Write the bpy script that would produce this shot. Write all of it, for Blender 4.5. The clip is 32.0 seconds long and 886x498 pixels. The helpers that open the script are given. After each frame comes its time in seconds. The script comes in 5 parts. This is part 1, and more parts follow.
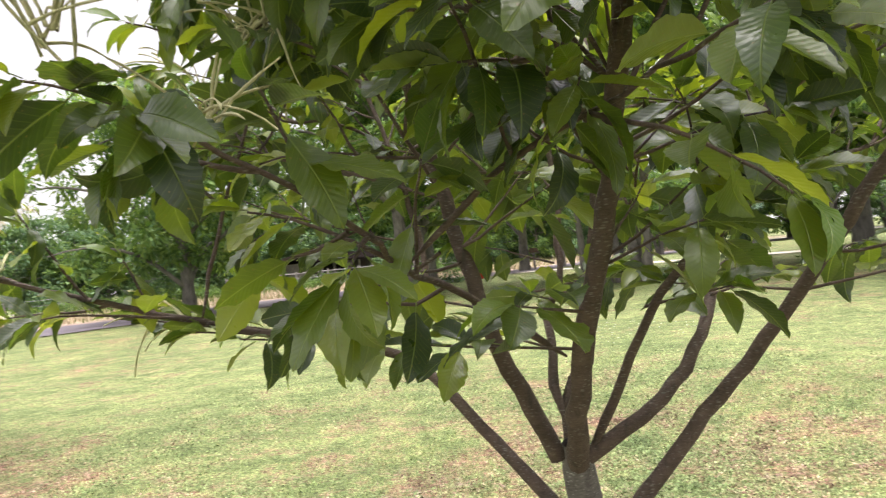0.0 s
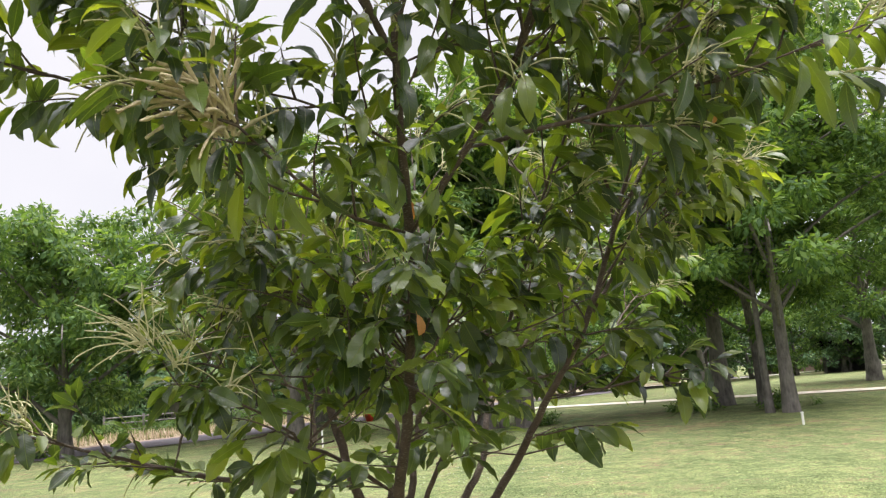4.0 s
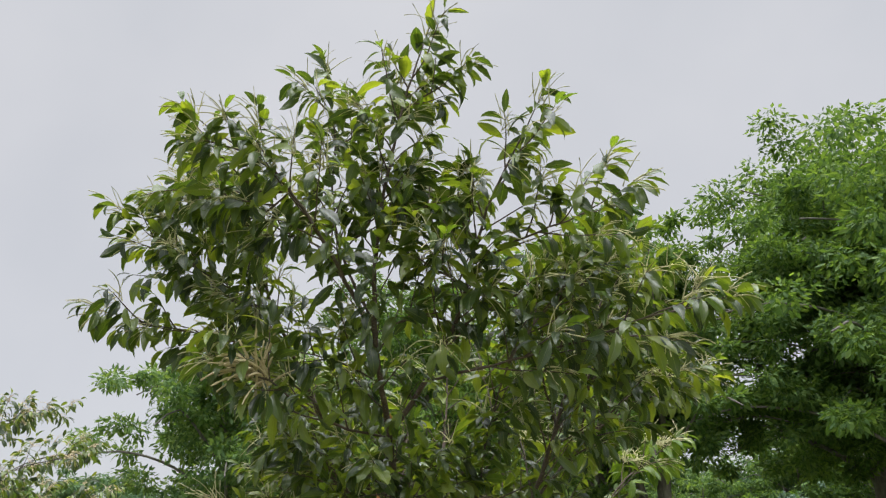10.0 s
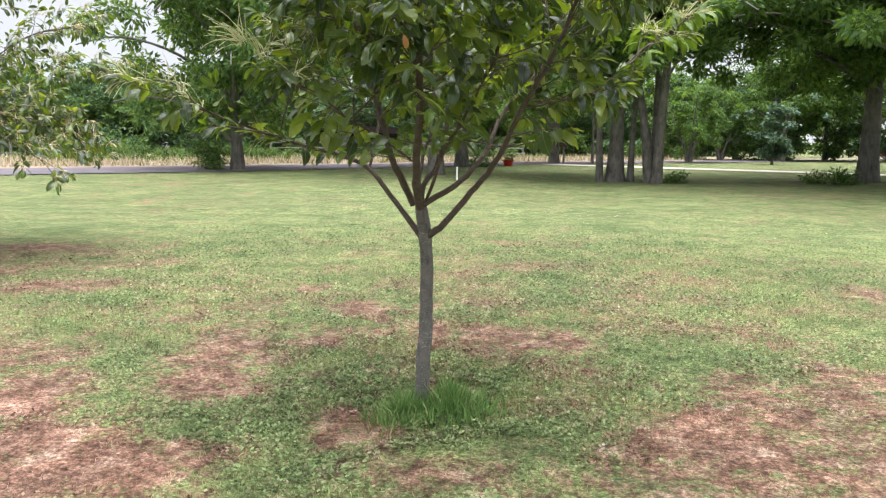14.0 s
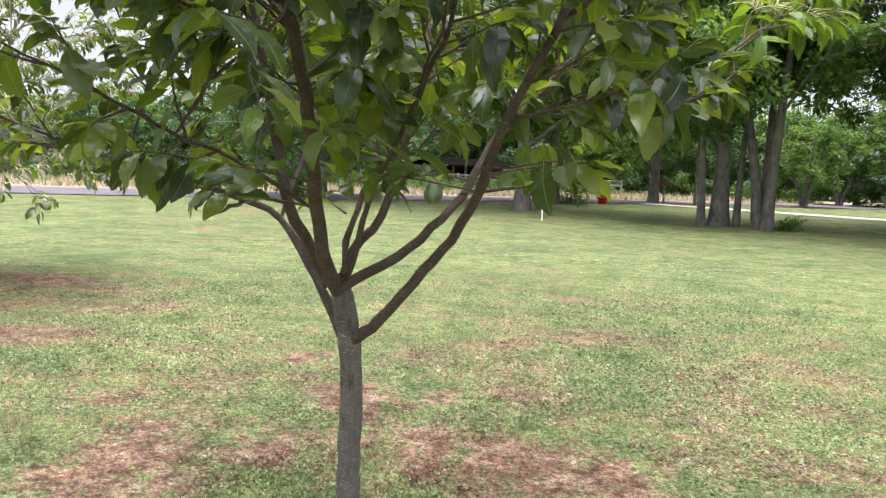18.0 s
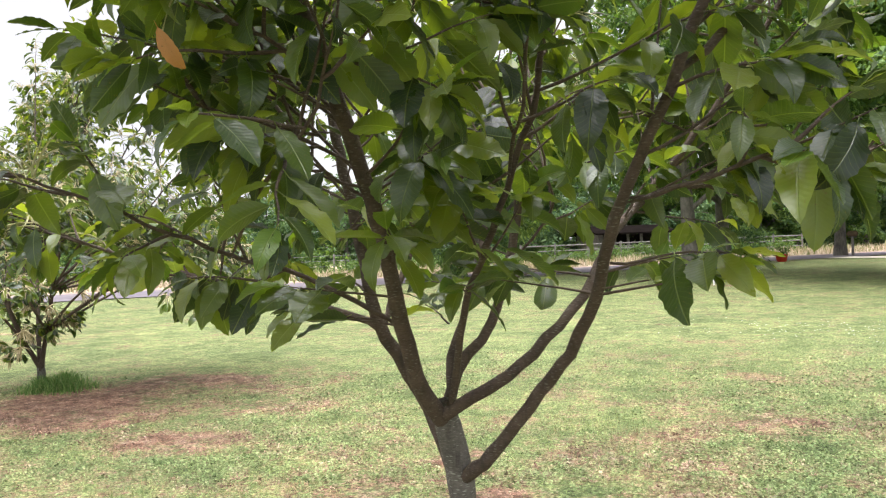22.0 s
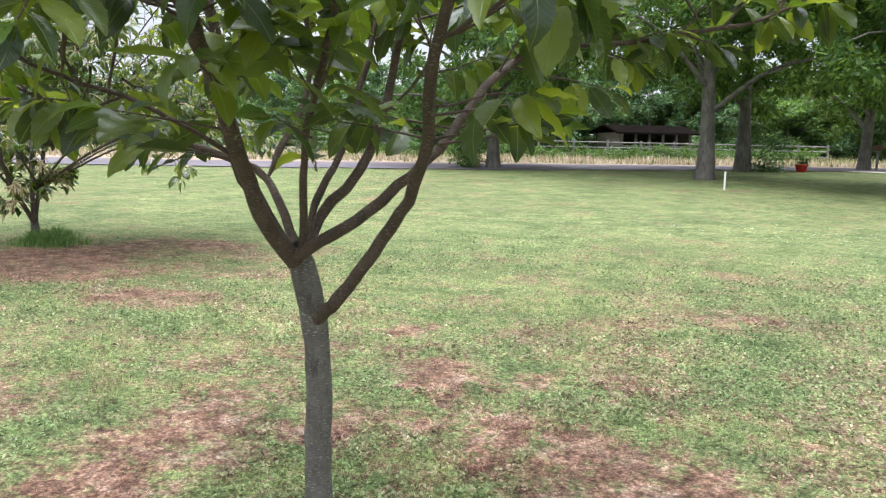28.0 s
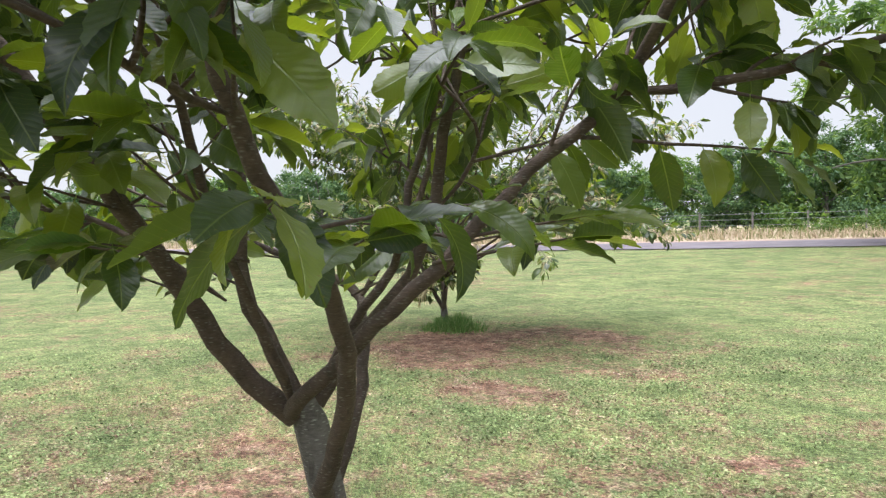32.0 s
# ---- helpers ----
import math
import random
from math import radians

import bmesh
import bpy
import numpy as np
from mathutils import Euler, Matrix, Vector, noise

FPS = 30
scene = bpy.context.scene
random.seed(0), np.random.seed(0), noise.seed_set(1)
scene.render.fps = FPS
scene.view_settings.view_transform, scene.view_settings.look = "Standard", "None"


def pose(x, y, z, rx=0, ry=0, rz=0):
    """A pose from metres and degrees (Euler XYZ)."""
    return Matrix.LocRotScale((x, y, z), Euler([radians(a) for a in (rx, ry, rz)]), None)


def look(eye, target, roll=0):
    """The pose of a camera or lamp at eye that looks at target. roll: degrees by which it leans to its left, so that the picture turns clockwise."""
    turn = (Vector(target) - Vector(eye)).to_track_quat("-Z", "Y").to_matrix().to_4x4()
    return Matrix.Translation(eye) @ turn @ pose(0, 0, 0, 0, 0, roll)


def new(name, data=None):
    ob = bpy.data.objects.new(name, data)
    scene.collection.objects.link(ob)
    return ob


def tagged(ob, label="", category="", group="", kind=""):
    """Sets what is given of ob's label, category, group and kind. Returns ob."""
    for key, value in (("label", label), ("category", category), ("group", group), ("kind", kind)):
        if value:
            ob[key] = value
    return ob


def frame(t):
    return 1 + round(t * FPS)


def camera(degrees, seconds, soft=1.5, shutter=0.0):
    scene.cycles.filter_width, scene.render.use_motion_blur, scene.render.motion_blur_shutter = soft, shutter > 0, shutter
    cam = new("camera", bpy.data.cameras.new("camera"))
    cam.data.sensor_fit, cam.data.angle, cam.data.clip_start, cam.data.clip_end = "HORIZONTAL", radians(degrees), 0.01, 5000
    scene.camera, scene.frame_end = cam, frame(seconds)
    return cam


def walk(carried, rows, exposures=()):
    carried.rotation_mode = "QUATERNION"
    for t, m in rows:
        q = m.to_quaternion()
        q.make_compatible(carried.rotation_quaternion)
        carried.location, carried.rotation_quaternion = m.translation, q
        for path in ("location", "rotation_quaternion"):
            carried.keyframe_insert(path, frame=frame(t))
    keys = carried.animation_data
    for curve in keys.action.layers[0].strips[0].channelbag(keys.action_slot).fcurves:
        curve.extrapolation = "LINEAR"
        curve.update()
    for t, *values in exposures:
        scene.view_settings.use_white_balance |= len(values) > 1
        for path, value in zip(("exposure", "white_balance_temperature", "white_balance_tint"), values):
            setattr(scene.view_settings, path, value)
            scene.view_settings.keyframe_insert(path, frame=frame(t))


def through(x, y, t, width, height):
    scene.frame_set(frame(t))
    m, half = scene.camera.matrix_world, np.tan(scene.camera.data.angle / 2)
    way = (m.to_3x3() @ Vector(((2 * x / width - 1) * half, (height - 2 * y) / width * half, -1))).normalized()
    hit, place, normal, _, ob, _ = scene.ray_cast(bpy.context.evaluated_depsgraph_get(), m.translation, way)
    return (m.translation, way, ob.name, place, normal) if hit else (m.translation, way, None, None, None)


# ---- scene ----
cam = camera(60.3, 32.0, 1.2, 0.2)
PATH = [
    (0, (0.047, -0.041, 1.558), (0.01, 1.959, 1.587), -5.9),
    (0.5, (0.13, -0.218, 1.528), (-0.134, 1.763, 1.616), -5.7),
    (1, (0.139, -0.413, 1.562), (-0.067, 1.573, 1.67), -7.0),
    (1.5, (0.123, -0.575, 1.562), (0.098, 1.425, 1.572), -7.3),
    (2, (0.17, -0.72, 1.58), (0.168, 1.28, 1.638), -6.3),
    (2.5, (0.238, -0.85, 1.572), (0.176, 1.144, 1.718), -5.0),
    (3, (0.234, -1.005, 1.633), (0.237, 0.977, 1.899), -4.3),
    (3.5, (0.163, -1.143, 1.672), (0.418, 0.813, 2.006), -5.2),
    (4, (0.111, -1.306, 1.68), (0.374, 0.643, 2.042), -4.8),
    (4.5, (0.133, -1.534, 1.639), (0.252, 0.424, 2.026), -3.5),
    (6.5, (0.355, -2.316, 1.589), (0.213, -0.399, 2.14), -1.8),
    (7, (0.437, -2.391, 1.587), (0.254, -0.46, 2.075), -1.6),
    (7.5, (0.517, -2.532, 1.552), (0.325, -0.587, 1.976), -0.7),
    (8, (0.689, -2.554, 1.604), (0.501, -0.623, 2.086), -0.8),
    (8.5, (0.767, -2.544, 1.625), (0.563, -0.643, 2.21), -1.2),
    (9, (0.808, -2.493, 1.619), (0.601, -0.609, 2.258), -1.0),
    (9.5, (0.815, -2.489, 1.628), (0.644, -0.623, 2.325), -1.2),
    (10, (0.787, -2.544, 1.662), (0.664, -0.687, 2.395), -1.9),
    (10.5, (0.794, -2.583, 1.662), (0.742, -0.729, 2.409), -2.9),
    (11, (0.809, -2.596, 1.64), (0.802, -0.703, 2.285), -3.5),
    (11.2, (0.799, -2.608, 1.607), (0.794, -0.688, 2.168), -3.1),
    (11.3, (0.801, -2.603, 1.594), (0.793, -0.671, 2.111), -3.1),
    (11.5, (0.794, -2.582, 1.555), (0.776, -0.626, 1.972), -2.9),
    (12, (0.796, -2.539, 1.486), (0.73, -0.549, 1.67), -1.7),
    (12.5, (0.768, -2.476, 1.447), (0.658, -0.479, 1.438), -1.0),
    (13, (0.764, -2.455, 1.427), (0.61, -0.466, 1.285), -0.4),
    (13.5, (0.754, -2.469, 1.428), (0.589, -0.488, 1.208), 0.0),
    (14, (0.681, -2.492, 1.43), (0.532, -0.515, 1.164), 0.3),
    (14.5, (0.66, -2.393, 1.389), (0.543, -0.418, 1.096), 0.6),
    (16.5, (0.905, -1.533, 1.438), (0.785, 0.445, 1.167), 1.8),
    (17, (1.05, -1.203, 1.437), (0.932, 0.779, 1.199), 2.5),
    (17.5, (1.102, -0.905, 1.429), (0.837, 1.065, 1.207), 3.4),
    (18, (1.03, -0.654, 1.469), (0.629, 1.297, 1.281), 2.2),
    (18.5, (1.028, -0.488, 1.502), (0.518, 1.443, 1.383), 1.2),
    (19, (1.057, -0.321, 1.518), (0.414, 1.572, 1.476), 1.8),
    (19.5, (1.028, -0.256, 1.534), (0.322, 1.615, 1.52), 1.8),
    (20, (1.008, -0.21, 1.532), (0.274, 1.651, 1.517), 1.1),
    (20.5, (1.014, -0.201, 1.53), (0.249, 1.647, 1.515), -0.0),
    (21, (1.02, -0.203, 1.535), (0.234, 1.636, 1.523), -1.1),
    (21.5, (1.058, -0.211, 1.543), (0.253, 1.62, 1.542), -2.0),
    (22, (1.071, -0.235, 1.538), (0.26, 1.593, 1.547), -2.5),
    (22.5, (1.077, -0.231, 1.538), (0.276, 1.601, 1.542), -2.8),
    (23, (1.089, -0.2, 1.534), (0.307, 1.64, 1.516), -3.0),
    (23.5, (1.113, -0.175, 1.525), (0.347, 1.672, 1.474), -2.8),
    (24, (1.1, -0.173, 1.519), (0.344, 1.677, 1.441), -2.1),
    (24.5, (1.087, -0.182, 1.514), (0.33, 1.666, 1.42), -1.2),
    (26.5, (1.177, -0.261, 1.551), (0.392, 1.578, 1.583), -2.0),
    (27, (1.171, -0.316, 1.521), (0.4, 1.528, 1.449), -1.4),
    (27.5, (1.245, -0.192, 1.442), (0.471, 1.636, 1.2), 0.7),
    (28, (1.449, -0.055, 1.425), (0.596, 1.733, 1.148), 1.2),
    (28.5, (1.462, 0.146, 1.37), (0.548, 1.903, 1.09), 1.8),
    (29, (1.439, 0.358, 1.428), (0.421, 2.059, 1.159), 2.1),
    (29.5, (1.405, 0.624, 1.464), (0.212, 2.206, 1.196), 3.4),
    (30, (1.431, 0.775, 1.468), (0.118, 2.258, 1.192), 1.5),
    (30.5, (1.381, 0.803, 1.459), (0.03, 2.257, 1.217), -0.6),
    (31, (1.505, 0.884, 1.484), (0.047, 2.248, 1.364), -1.4),
    (31.5, (1.651, 1.03, 1.474), (0.027, 2.194, 1.39), -1.1),
    (32, (1.706, 1.039, 1.484), (-0.009, 2.065, 1.421), -1.6),
]
# how the picture brightens, darkens and warms on the way: seconds, stops, white balance, tint
EXPOSURE = [(0.0, 0.94, 6800, 16), (1.0, 0.80, 6700, 15), (2.0, 0.74, 6650, 14), (4.0, 0.64, 6600, 14), (7.0, 0.42, 7050, 12), (9.0, 0.30, 6700, 12), (10.0, 0.14, 6450, 10),
            (11.0, 0.0, 6450, 10), (12.0, 0.46, 7200, 11), (13.0, 0.66, 6950, 11), (14.0, 0.64, 6350, 11), (17.0, 0.65, 6350, 12), (20.0, 0.80, 6500, 13),
            (24.0, 0.82, 6600, 13), (27.0, 0.74, 6450, 13), (28.0, 0.64, 6100, 10), (30.0, 0.68, 5980, 10), (32.0, 0.53, 6250, 11)]
walk(cam, [(t, look(eye, target, roll)) for t, eye, target, roll in PATH],
     EXPOSURE)

# ---------------------------------------------------------------- light
SKY_ELEV, SKY_TURN = radians(60), radians(164)
world = bpy.data.worlds.new("overcast_sky")
scene.world = world
world.use_nodes = True
wt = world.node_tree
wt.nodes.clear()


def N(nt, kind, ins=None, operation="", use_clamp=False, data_type="", blend_type="", interpolation_type="", uv_map=""):
    """A node with its settings and inputs; an input may be a value or another node's socket."""
    n = nt.nodes.new(kind)
    if operation:
        n.operation = operation
    if use_clamp:
        n.use_clamp = True
    if data_type:
        n.data_type = data_type
    if blend_type:
        n.blend_type = blend_type
    if interpolation_type:
        n.interpolation_type = interpolation_type
    if uv_map:
        n.uv_map = uv_map
    for k, v in (ins or {}).items():
        if isinstance(v, bpy.types.NodeSocket):
            nt.links.new(v, n.inputs[k])
        else:
            n.inputs[k].default_value = v
    return n


def ramp(nt, fac, *stops):
    n = N(nt, "ShaderNodeValToRGB", {"Fac": fac})
    e = n.color_ramp.elements
    while len(e) < len(stops):
        e.new(0.5)
    for k, (p, c) in enumerate(stops):
        e[k].position, e[k].color = p, (*c, 1)
    return n.outputs["Color"]


def mix(nt, fac, a, b, how="MIX"):
    n = N(nt, "ShaderNodeMix", data_type="RGBA", blend_type=how)
    for k, v in (("Factor", fac), ("A", a), ("B", b)):
        s = [i for i in n.inputs if i.name == k and i.type == ("VALUE" if k == "Factor" else "RGBA")][0]
        if isinstance(v, bpy.types.NodeSocket):
            nt.links.new(v, s)
        else:
            s.default_value = v if k == "Factor" else (*v, 1)
    return [o for o in n.outputs if o.type == "RGBA"][0]


def calc(nt, op, a, b=0.0, c=0.0, clamp=False):
    return N(nt, "ShaderNodeMath", {0: a, 1: b, 2: c}, operation=op, use_clamp=clamp).outputs[0]


# an overcast sky: the clear sky's light greyed by cloud, brighter towards the zenith
sky = N(wt, "ShaderNodeTexSky")
sky.sky_type, sky.sun_disc, sky.sun_elevation, sky.sun_rotation = "NISHITA", False, SKY_ELEV, SKY_TURN
co = N(wt, "ShaderNodeTexCoord")
up = N(wt, "ShaderNodeSeparateXYZ", {0: co.outputs["Generated"]})
cloud = N(wt, "ShaderNodeTexNoise", {"Vector": co.outputs["Generated"], "Scale": 2.2, "Detail": 4.0, "Roughness": 0.55})
shade = ramp(wt, up.outputs["Z"], (0.0, (0.61, 0.615, 0.64)), (0.70, (0.63, 0.637, 0.66)), (0.84, (2.6, 2.63, 2.7)), (1.0, (7.3, 7.36, 7.5)))
soft = ramp(wt, cloud.outputs["Fac"], (0.3, (0.90, 0.91, 0.93)), (0.7, (1.04, 1.03, 1.03)))
grey = mix(wt, 1.0, shade, soft, "MULTIPLY")
blue = mix(wt, 1.0, sky.outputs[0], (0.12, 0.12, 0.12), "MULTIPLY")
whole = mix(wt, 0.92, blue, grey)
wt.links.new(N(wt, "ShaderNodeBackground", {"Color": whole, "Strength": 1.0}).outputs[0], N(wt, "ShaderNodeOutputWorld").inputs[0])

sun = new("sun", bpy.data.lights.new("sun", "SUN"))
sun.data.energy, sun.data.angle, sun.data.color = 1.7, radians(40), (1.0, 0.975, 0.94)
sun.matrix_world = look((0, 0, 50), (-8, 28, 0))

# ---------------------------------------------------------------- materials
def material(name):
    m = bpy.data.materials.new(name)
    m.use_nodes = True
    nt = m.node_tree
    return m, nt, nt.nodes["Principled BSDF"], nt.nodes["Material Output"]


def noisy(nt, scale, detail=3.0, vec=None, rough=0.55, dist=0.0):
    return N(nt, "ShaderNodeTexNoise", {"Vector": vec or N(nt, "ShaderNodeNewGeometry").outputs["Position"], "Scale": scale,
                                       "Detail": detail, "Roughness": rough, "Distortion": dist}).outputs["Fac"]


def bumped(nt, bsdf, height, strength=0.4, dist=0.01):
    nt.links.new(N(nt, "ShaderNodeBump", {"Height": height, "Strength": strength, "Distance": dist}).outputs[0], bsdf.inputs["Normal"])


def own_random(nt):
    """A number that differs from thing to thing and from island to island."""
    a = N(nt, "ShaderNodeObjectInfo").outputs["Random"]
    b = N(nt, "ShaderNodeNewGeometry").outputs["Random Per Island"]
    return calc(nt, "FRACT", calc(nt, "ADD", a, b))


def plain(name, dark, light, scale=6.0, rough=0.7, metal=0.0, bump=0.3, dist=0.004, obj=True, spec=0.4):
    m, nt, b, _ = material(name)
    vec = N(nt, "ShaderNodeTexCoord").outputs["Object"] if obj else None
    f = noisy(nt, scale, 5.0, vec)
    g = noisy(nt, scale * 9, 3.0, vec)
    c = ramp(nt, calc(nt, "ADD", calc(nt, "MULTIPLY", f, 0.7), calc(nt, "MULTIPLY", g, 0.3)), (0.3, dark), (0.7, light))
    nt.links.new(c, b.inputs["Base Color"])
    b.inputs["Roughness"].default_value, b.inputs["Metallic"].default_value = rough, metal
    b.inputs["Specular IOR Level"].default_value = spec
    bumped(nt, b, g, bump, dist)
    return m


def leafy(name, tones, rough=0.4, through=0.3, veins=True, pale=(0.30, 0.38, 0.10), gloss=0.45, glow=(2.6, 2.2, 0.48)):
    """A leaf: waxy upper face, pale midrib and side veins, some light passing through."""
    m, nt, b, out = material(name)
    rnd = own_random(nt)
    c = ramp(nt, rnd, *tones)
    if veins:
        uv = N(nt, "ShaderNodeSeparateXYZ", {0: N(nt, "ShaderNodeUVMap", uv_map="leaf").outputs[0]})
        u, v = uv.outputs[0], calc(nt, "ABSOLUTE", uv.outputs[1])
        rib = calc(nt, "SUBTRACT", 1.0, calc(nt, "MULTIPLY", v, 18.0), clamp=True)
        bow = calc(nt, "SUBTRACT", calc(nt, "MULTIPLY", v, 3.6), calc(nt, "MULTIPLY", calc(nt, "MULTIPLY", v, v), 1.1))
        saw = calc(nt, "FRACT", calc(nt, "SUBTRACT", calc(nt, "MULTIPLY", u, 14.0), bow))
        hill = calc(nt, "ABSOLUTE", calc(nt, "SUBTRACT", saw, 0.5))
        side = calc(nt, "SUBTRACT", 1.0, calc(nt, "MULTIPLY", hill, 11.0), clamp=True)
        line = calc(nt, "MAXIMUM", rib, calc(nt, "MULTIPLY", side, 0.30))
        blotch = noisy(nt, 24.0, 3.0)
        c = mix(nt, calc(nt, "MULTIPLY", line, 0.5), c, pale)
        c = mix(nt, calc(nt, "MULTIPLY", blotch, 0.5), c, mix(nt, 1.0, c, (0.62, 0.66, 0.6), "MULTIPLY"))
        holes = N(nt, "ShaderNodeMapRange", {"Value": noisy(nt, 190.0, 1.0), "From Min": 0.70, "From Max": 0.76}).outputs[0]
        c = mix(nt, calc(nt, "MULTIPLY", holes, 0.55), c, (0.16, 0.12, 0.05))
        lumps = calc(nt, "ADD", calc(nt, "MULTIPLY", hill, 0.22), calc(nt, "MULTIPLY", blotch, 0.8))
        bumped(nt, b, calc(nt, "SUBTRACT", lumps, calc(nt, "MULTIPLY", rib, 0.45)), 0.6, 0.005)
        nt.links.new(N(nt, "ShaderNodeMapRange", {"Value": blotch, "From Min": 0.3, "From Max": 0.7, "To Min": rough * 0.8, "To Max": rough * 1.35}).outputs[0], b.inputs["Roughness"])
    else:
        b.inputs["Roughness"].default_value = rough
    nt.links.new(c, b.inputs["Base Color"])
    b.inputs["Specular IOR Level"].default_value = gloss
    if veins:
        b.inputs["Coat Weight"].default_value, b.inputs["Coat Roughness"].default_value = 0.28 * gloss, 0.2
    tr = N(nt, "ShaderNodeBsdfTranslucent", {"Color": mix(nt, 1.0, c, glow, "MULTIPLY")})
    mx = N(nt, "ShaderNodeMixShader", {0: through, 1: b.outputs[0], 2: tr.outputs[0]})
    nt.links.new(mx.outputs[0], out.inputs["Surface"])
    return m


def barky(name, dark, light, scale, spot=0.5, fissure=0.0):
    m, nt, b, _ = material(name)
    pos = N(nt, "ShaderNodeTexCoord").outputs["Object"]
    flat = N(nt, "ShaderNodeMapping", {"Vector": pos, "Scale": (1, 1, 3.5 if not fissure else 0.25)}).outputs[0]
    f = noisy(nt, scale, 5.0, pos)
    g = noisy(nt, scale * 5, 4.0, flat, 0.65)
    c = ramp(nt, calc(nt, "ADD", calc(nt, "MULTIPLY", f, 0.5), calc(nt, "MULTIPLY", g, 0.5)), (0.33, dark), (0.68, light))
    if spot:
        patch = noisy(nt, scale * 0.8, 3.0, pos)
        dots = N(nt, "ShaderNodeTexVoronoi", {"Vector": flat, "Scale": scale * 3.6, "Randomness": 1.0}).outputs["Distance"]
        pale = calc(nt, "SUBTRACT", calc(nt, "MULTIPLY", patch, 2.2), calc(nt, "MULTIPLY", dots, 3.4), clamp=True)
        c = mix(nt, calc(nt, "MULTIPLY", pale, spot), c, (0.40, 0.41, 0.37))
        streak = N(nt, "ShaderNodeMapRange", {"Value": noisy(nt, scale * 1.6, 4.0, N(nt, "ShaderNodeMapping", {"Vector": pos, "Scale": (2.2, 2.2, 0.45)}).outputs[0]), "From Min": 0.56, "From Max": 0.70}).outputs[0]
        c = mix(nt, calc(nt, "MULTIPLY", streak, 0.6), c, (0.045, 0.038, 0.032))
    nt.links.new(c, b.inputs["Base Color"])
    b.inputs["Roughness"].default_value = 0.85
    bumped(nt, b, g, 0.9, 0.02 if fissure else 0.003)
    return m


LEAF = leafy("chestnut_leaf", ((0.0, (0.018, 0.039, 0.017)), (0.40, (0.048, 0.088, 0.025)), (0.78, (0.112, 0.170, 0.036)), (1.0, (0.188, 0.250, 0.048))), 0.34, 0.45, pale=(0.22, 0.30, 0.10), gloss=0.95, glow=(2.55, 2.25, 0.42))
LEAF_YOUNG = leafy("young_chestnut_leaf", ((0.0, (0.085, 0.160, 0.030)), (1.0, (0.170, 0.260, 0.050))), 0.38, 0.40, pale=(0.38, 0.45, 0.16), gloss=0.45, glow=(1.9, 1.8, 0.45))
LEAF_DEAD = leafy("withered_leaf", ((0.0, (0.38, 0.16, 0.07)), (1.0, (0.55, 0.28, 0.13))), 0.7, 0.2, pale=(0.5, 0.3, 0.15))
CATKIN = plain("catkin_fuzz", (0.38, 0.38, 0.18), (0.70, 0.66, 0.40), 150.0, 0.9, 0, 0.8, 0.003)
CATKIN_OLD = plain("faded_catkin_fuzz", (0.50, 0.40, 0.22), (0.80, 0.70, 0.48), 90.0, 0.9, 0, 0.8, 0.003)
BARK = barky("young_chestnut_bark", (0.082, 0.074, 0.069), (0.222, 0.204, 0.190), 15.0, 1.0)
LIMB_BARK = barky("brown_limb_bark", (0.052, 0.037, 0.030), (0.150, 0.108, 0.087), 18.0, 0.35)
BARK_OLD = barky("furrowed_pecan_bark", (0.052, 0.047, 0.042), (0.23, 0.21, 0.19), 2.5, 0.0, 1.0)
CROWN = leafy("broad_tree_leaf", ((0.0, (0.045, 0.093, 0.035)), (0.5, (0.090, 0.163, 0.054)), (1.0, (0.166, 0.255, 0.084))), 0.55, 0.42, veins=False, gloss=0.2, glow=(1.9, 1.8, 0.55))
# the crown leaf again in paler tones, extra light put into its colour
CROWN_LIGHT = leafy("sunlit_hedgerow_leaf", ((0.0, (0.055, 0.111, 0.045)), (0.6, (0.110, 0.188, 0.074)), (1.0, (0.192, 0.284, 0.106))), 0.55, 0.42, veins=False, gloss=0.2, glow=(1.9, 1.8, 0.55))
CROWN_DARK = leafy("cedar_and_hackberry_leaf", ((0.0, (0.047, 0.098, 0.052)), (0.6, (0.094, 0.166, 0.082)), (1.0, (0.156, 0.240, 0.108))), 0.6, 0.3, veins=False, gloss=0.2, glow=(1.8, 1.75, 0.6))
CROWN_BLUE = leafy("blue_green_needle", ((0.0, (0.065, 0.115, 0.085)), (1.0, (0.16, 0.235, 0.175))), 0.6, 0.2, veins=False, gloss=0.2, glow=(1.75, 1.75, 0.62))
VINE = leafy("vine_leaf", ((0.0, (0.045, 0.095, 0.028)), (1.0, (0.115, 0.185, 0.055))), 0.55, 0.3, veins=False, gloss=0.2, glow=(1.9, 1.75, 0.5))
STRAW = leafy("dry_grass_straw", ((0.0, (0.16, 0.18, 0.08)), (0.25, (0.27, 0.25, 0.14)), (0.35, (0.36, 0.29, 0.21)), (0.7, (0.46, 0.37, 0.29)), (1.0, (0.56, 0.47, 0.39))), 0.8, 0.25, veins=False, gloss=0.15, glow=(1.15, 1.15, 0.95))
TALL = leafy("tall_roadside_grass", ((0.0, (0.15, 0.19, 0.065)), (0.6, (0.26, 0.29, 0.12)), (1.0, (0.42, 0.40, 0.24))), 0.8, 0.25, veins=False, gloss=0.15, glow=(1.15, 1.15, 0.95))
TUFT = leafy("lush_grass", ((0.0, (0.085, 0.175, 0.05)), (0.8, (0.20, 0.33, 0.10)), (1.0, (0.42, 0.44, 0.24))), 0.5, 0.35, veins=False, gloss=0.15, glow=(1.15, 1.15, 0.95))

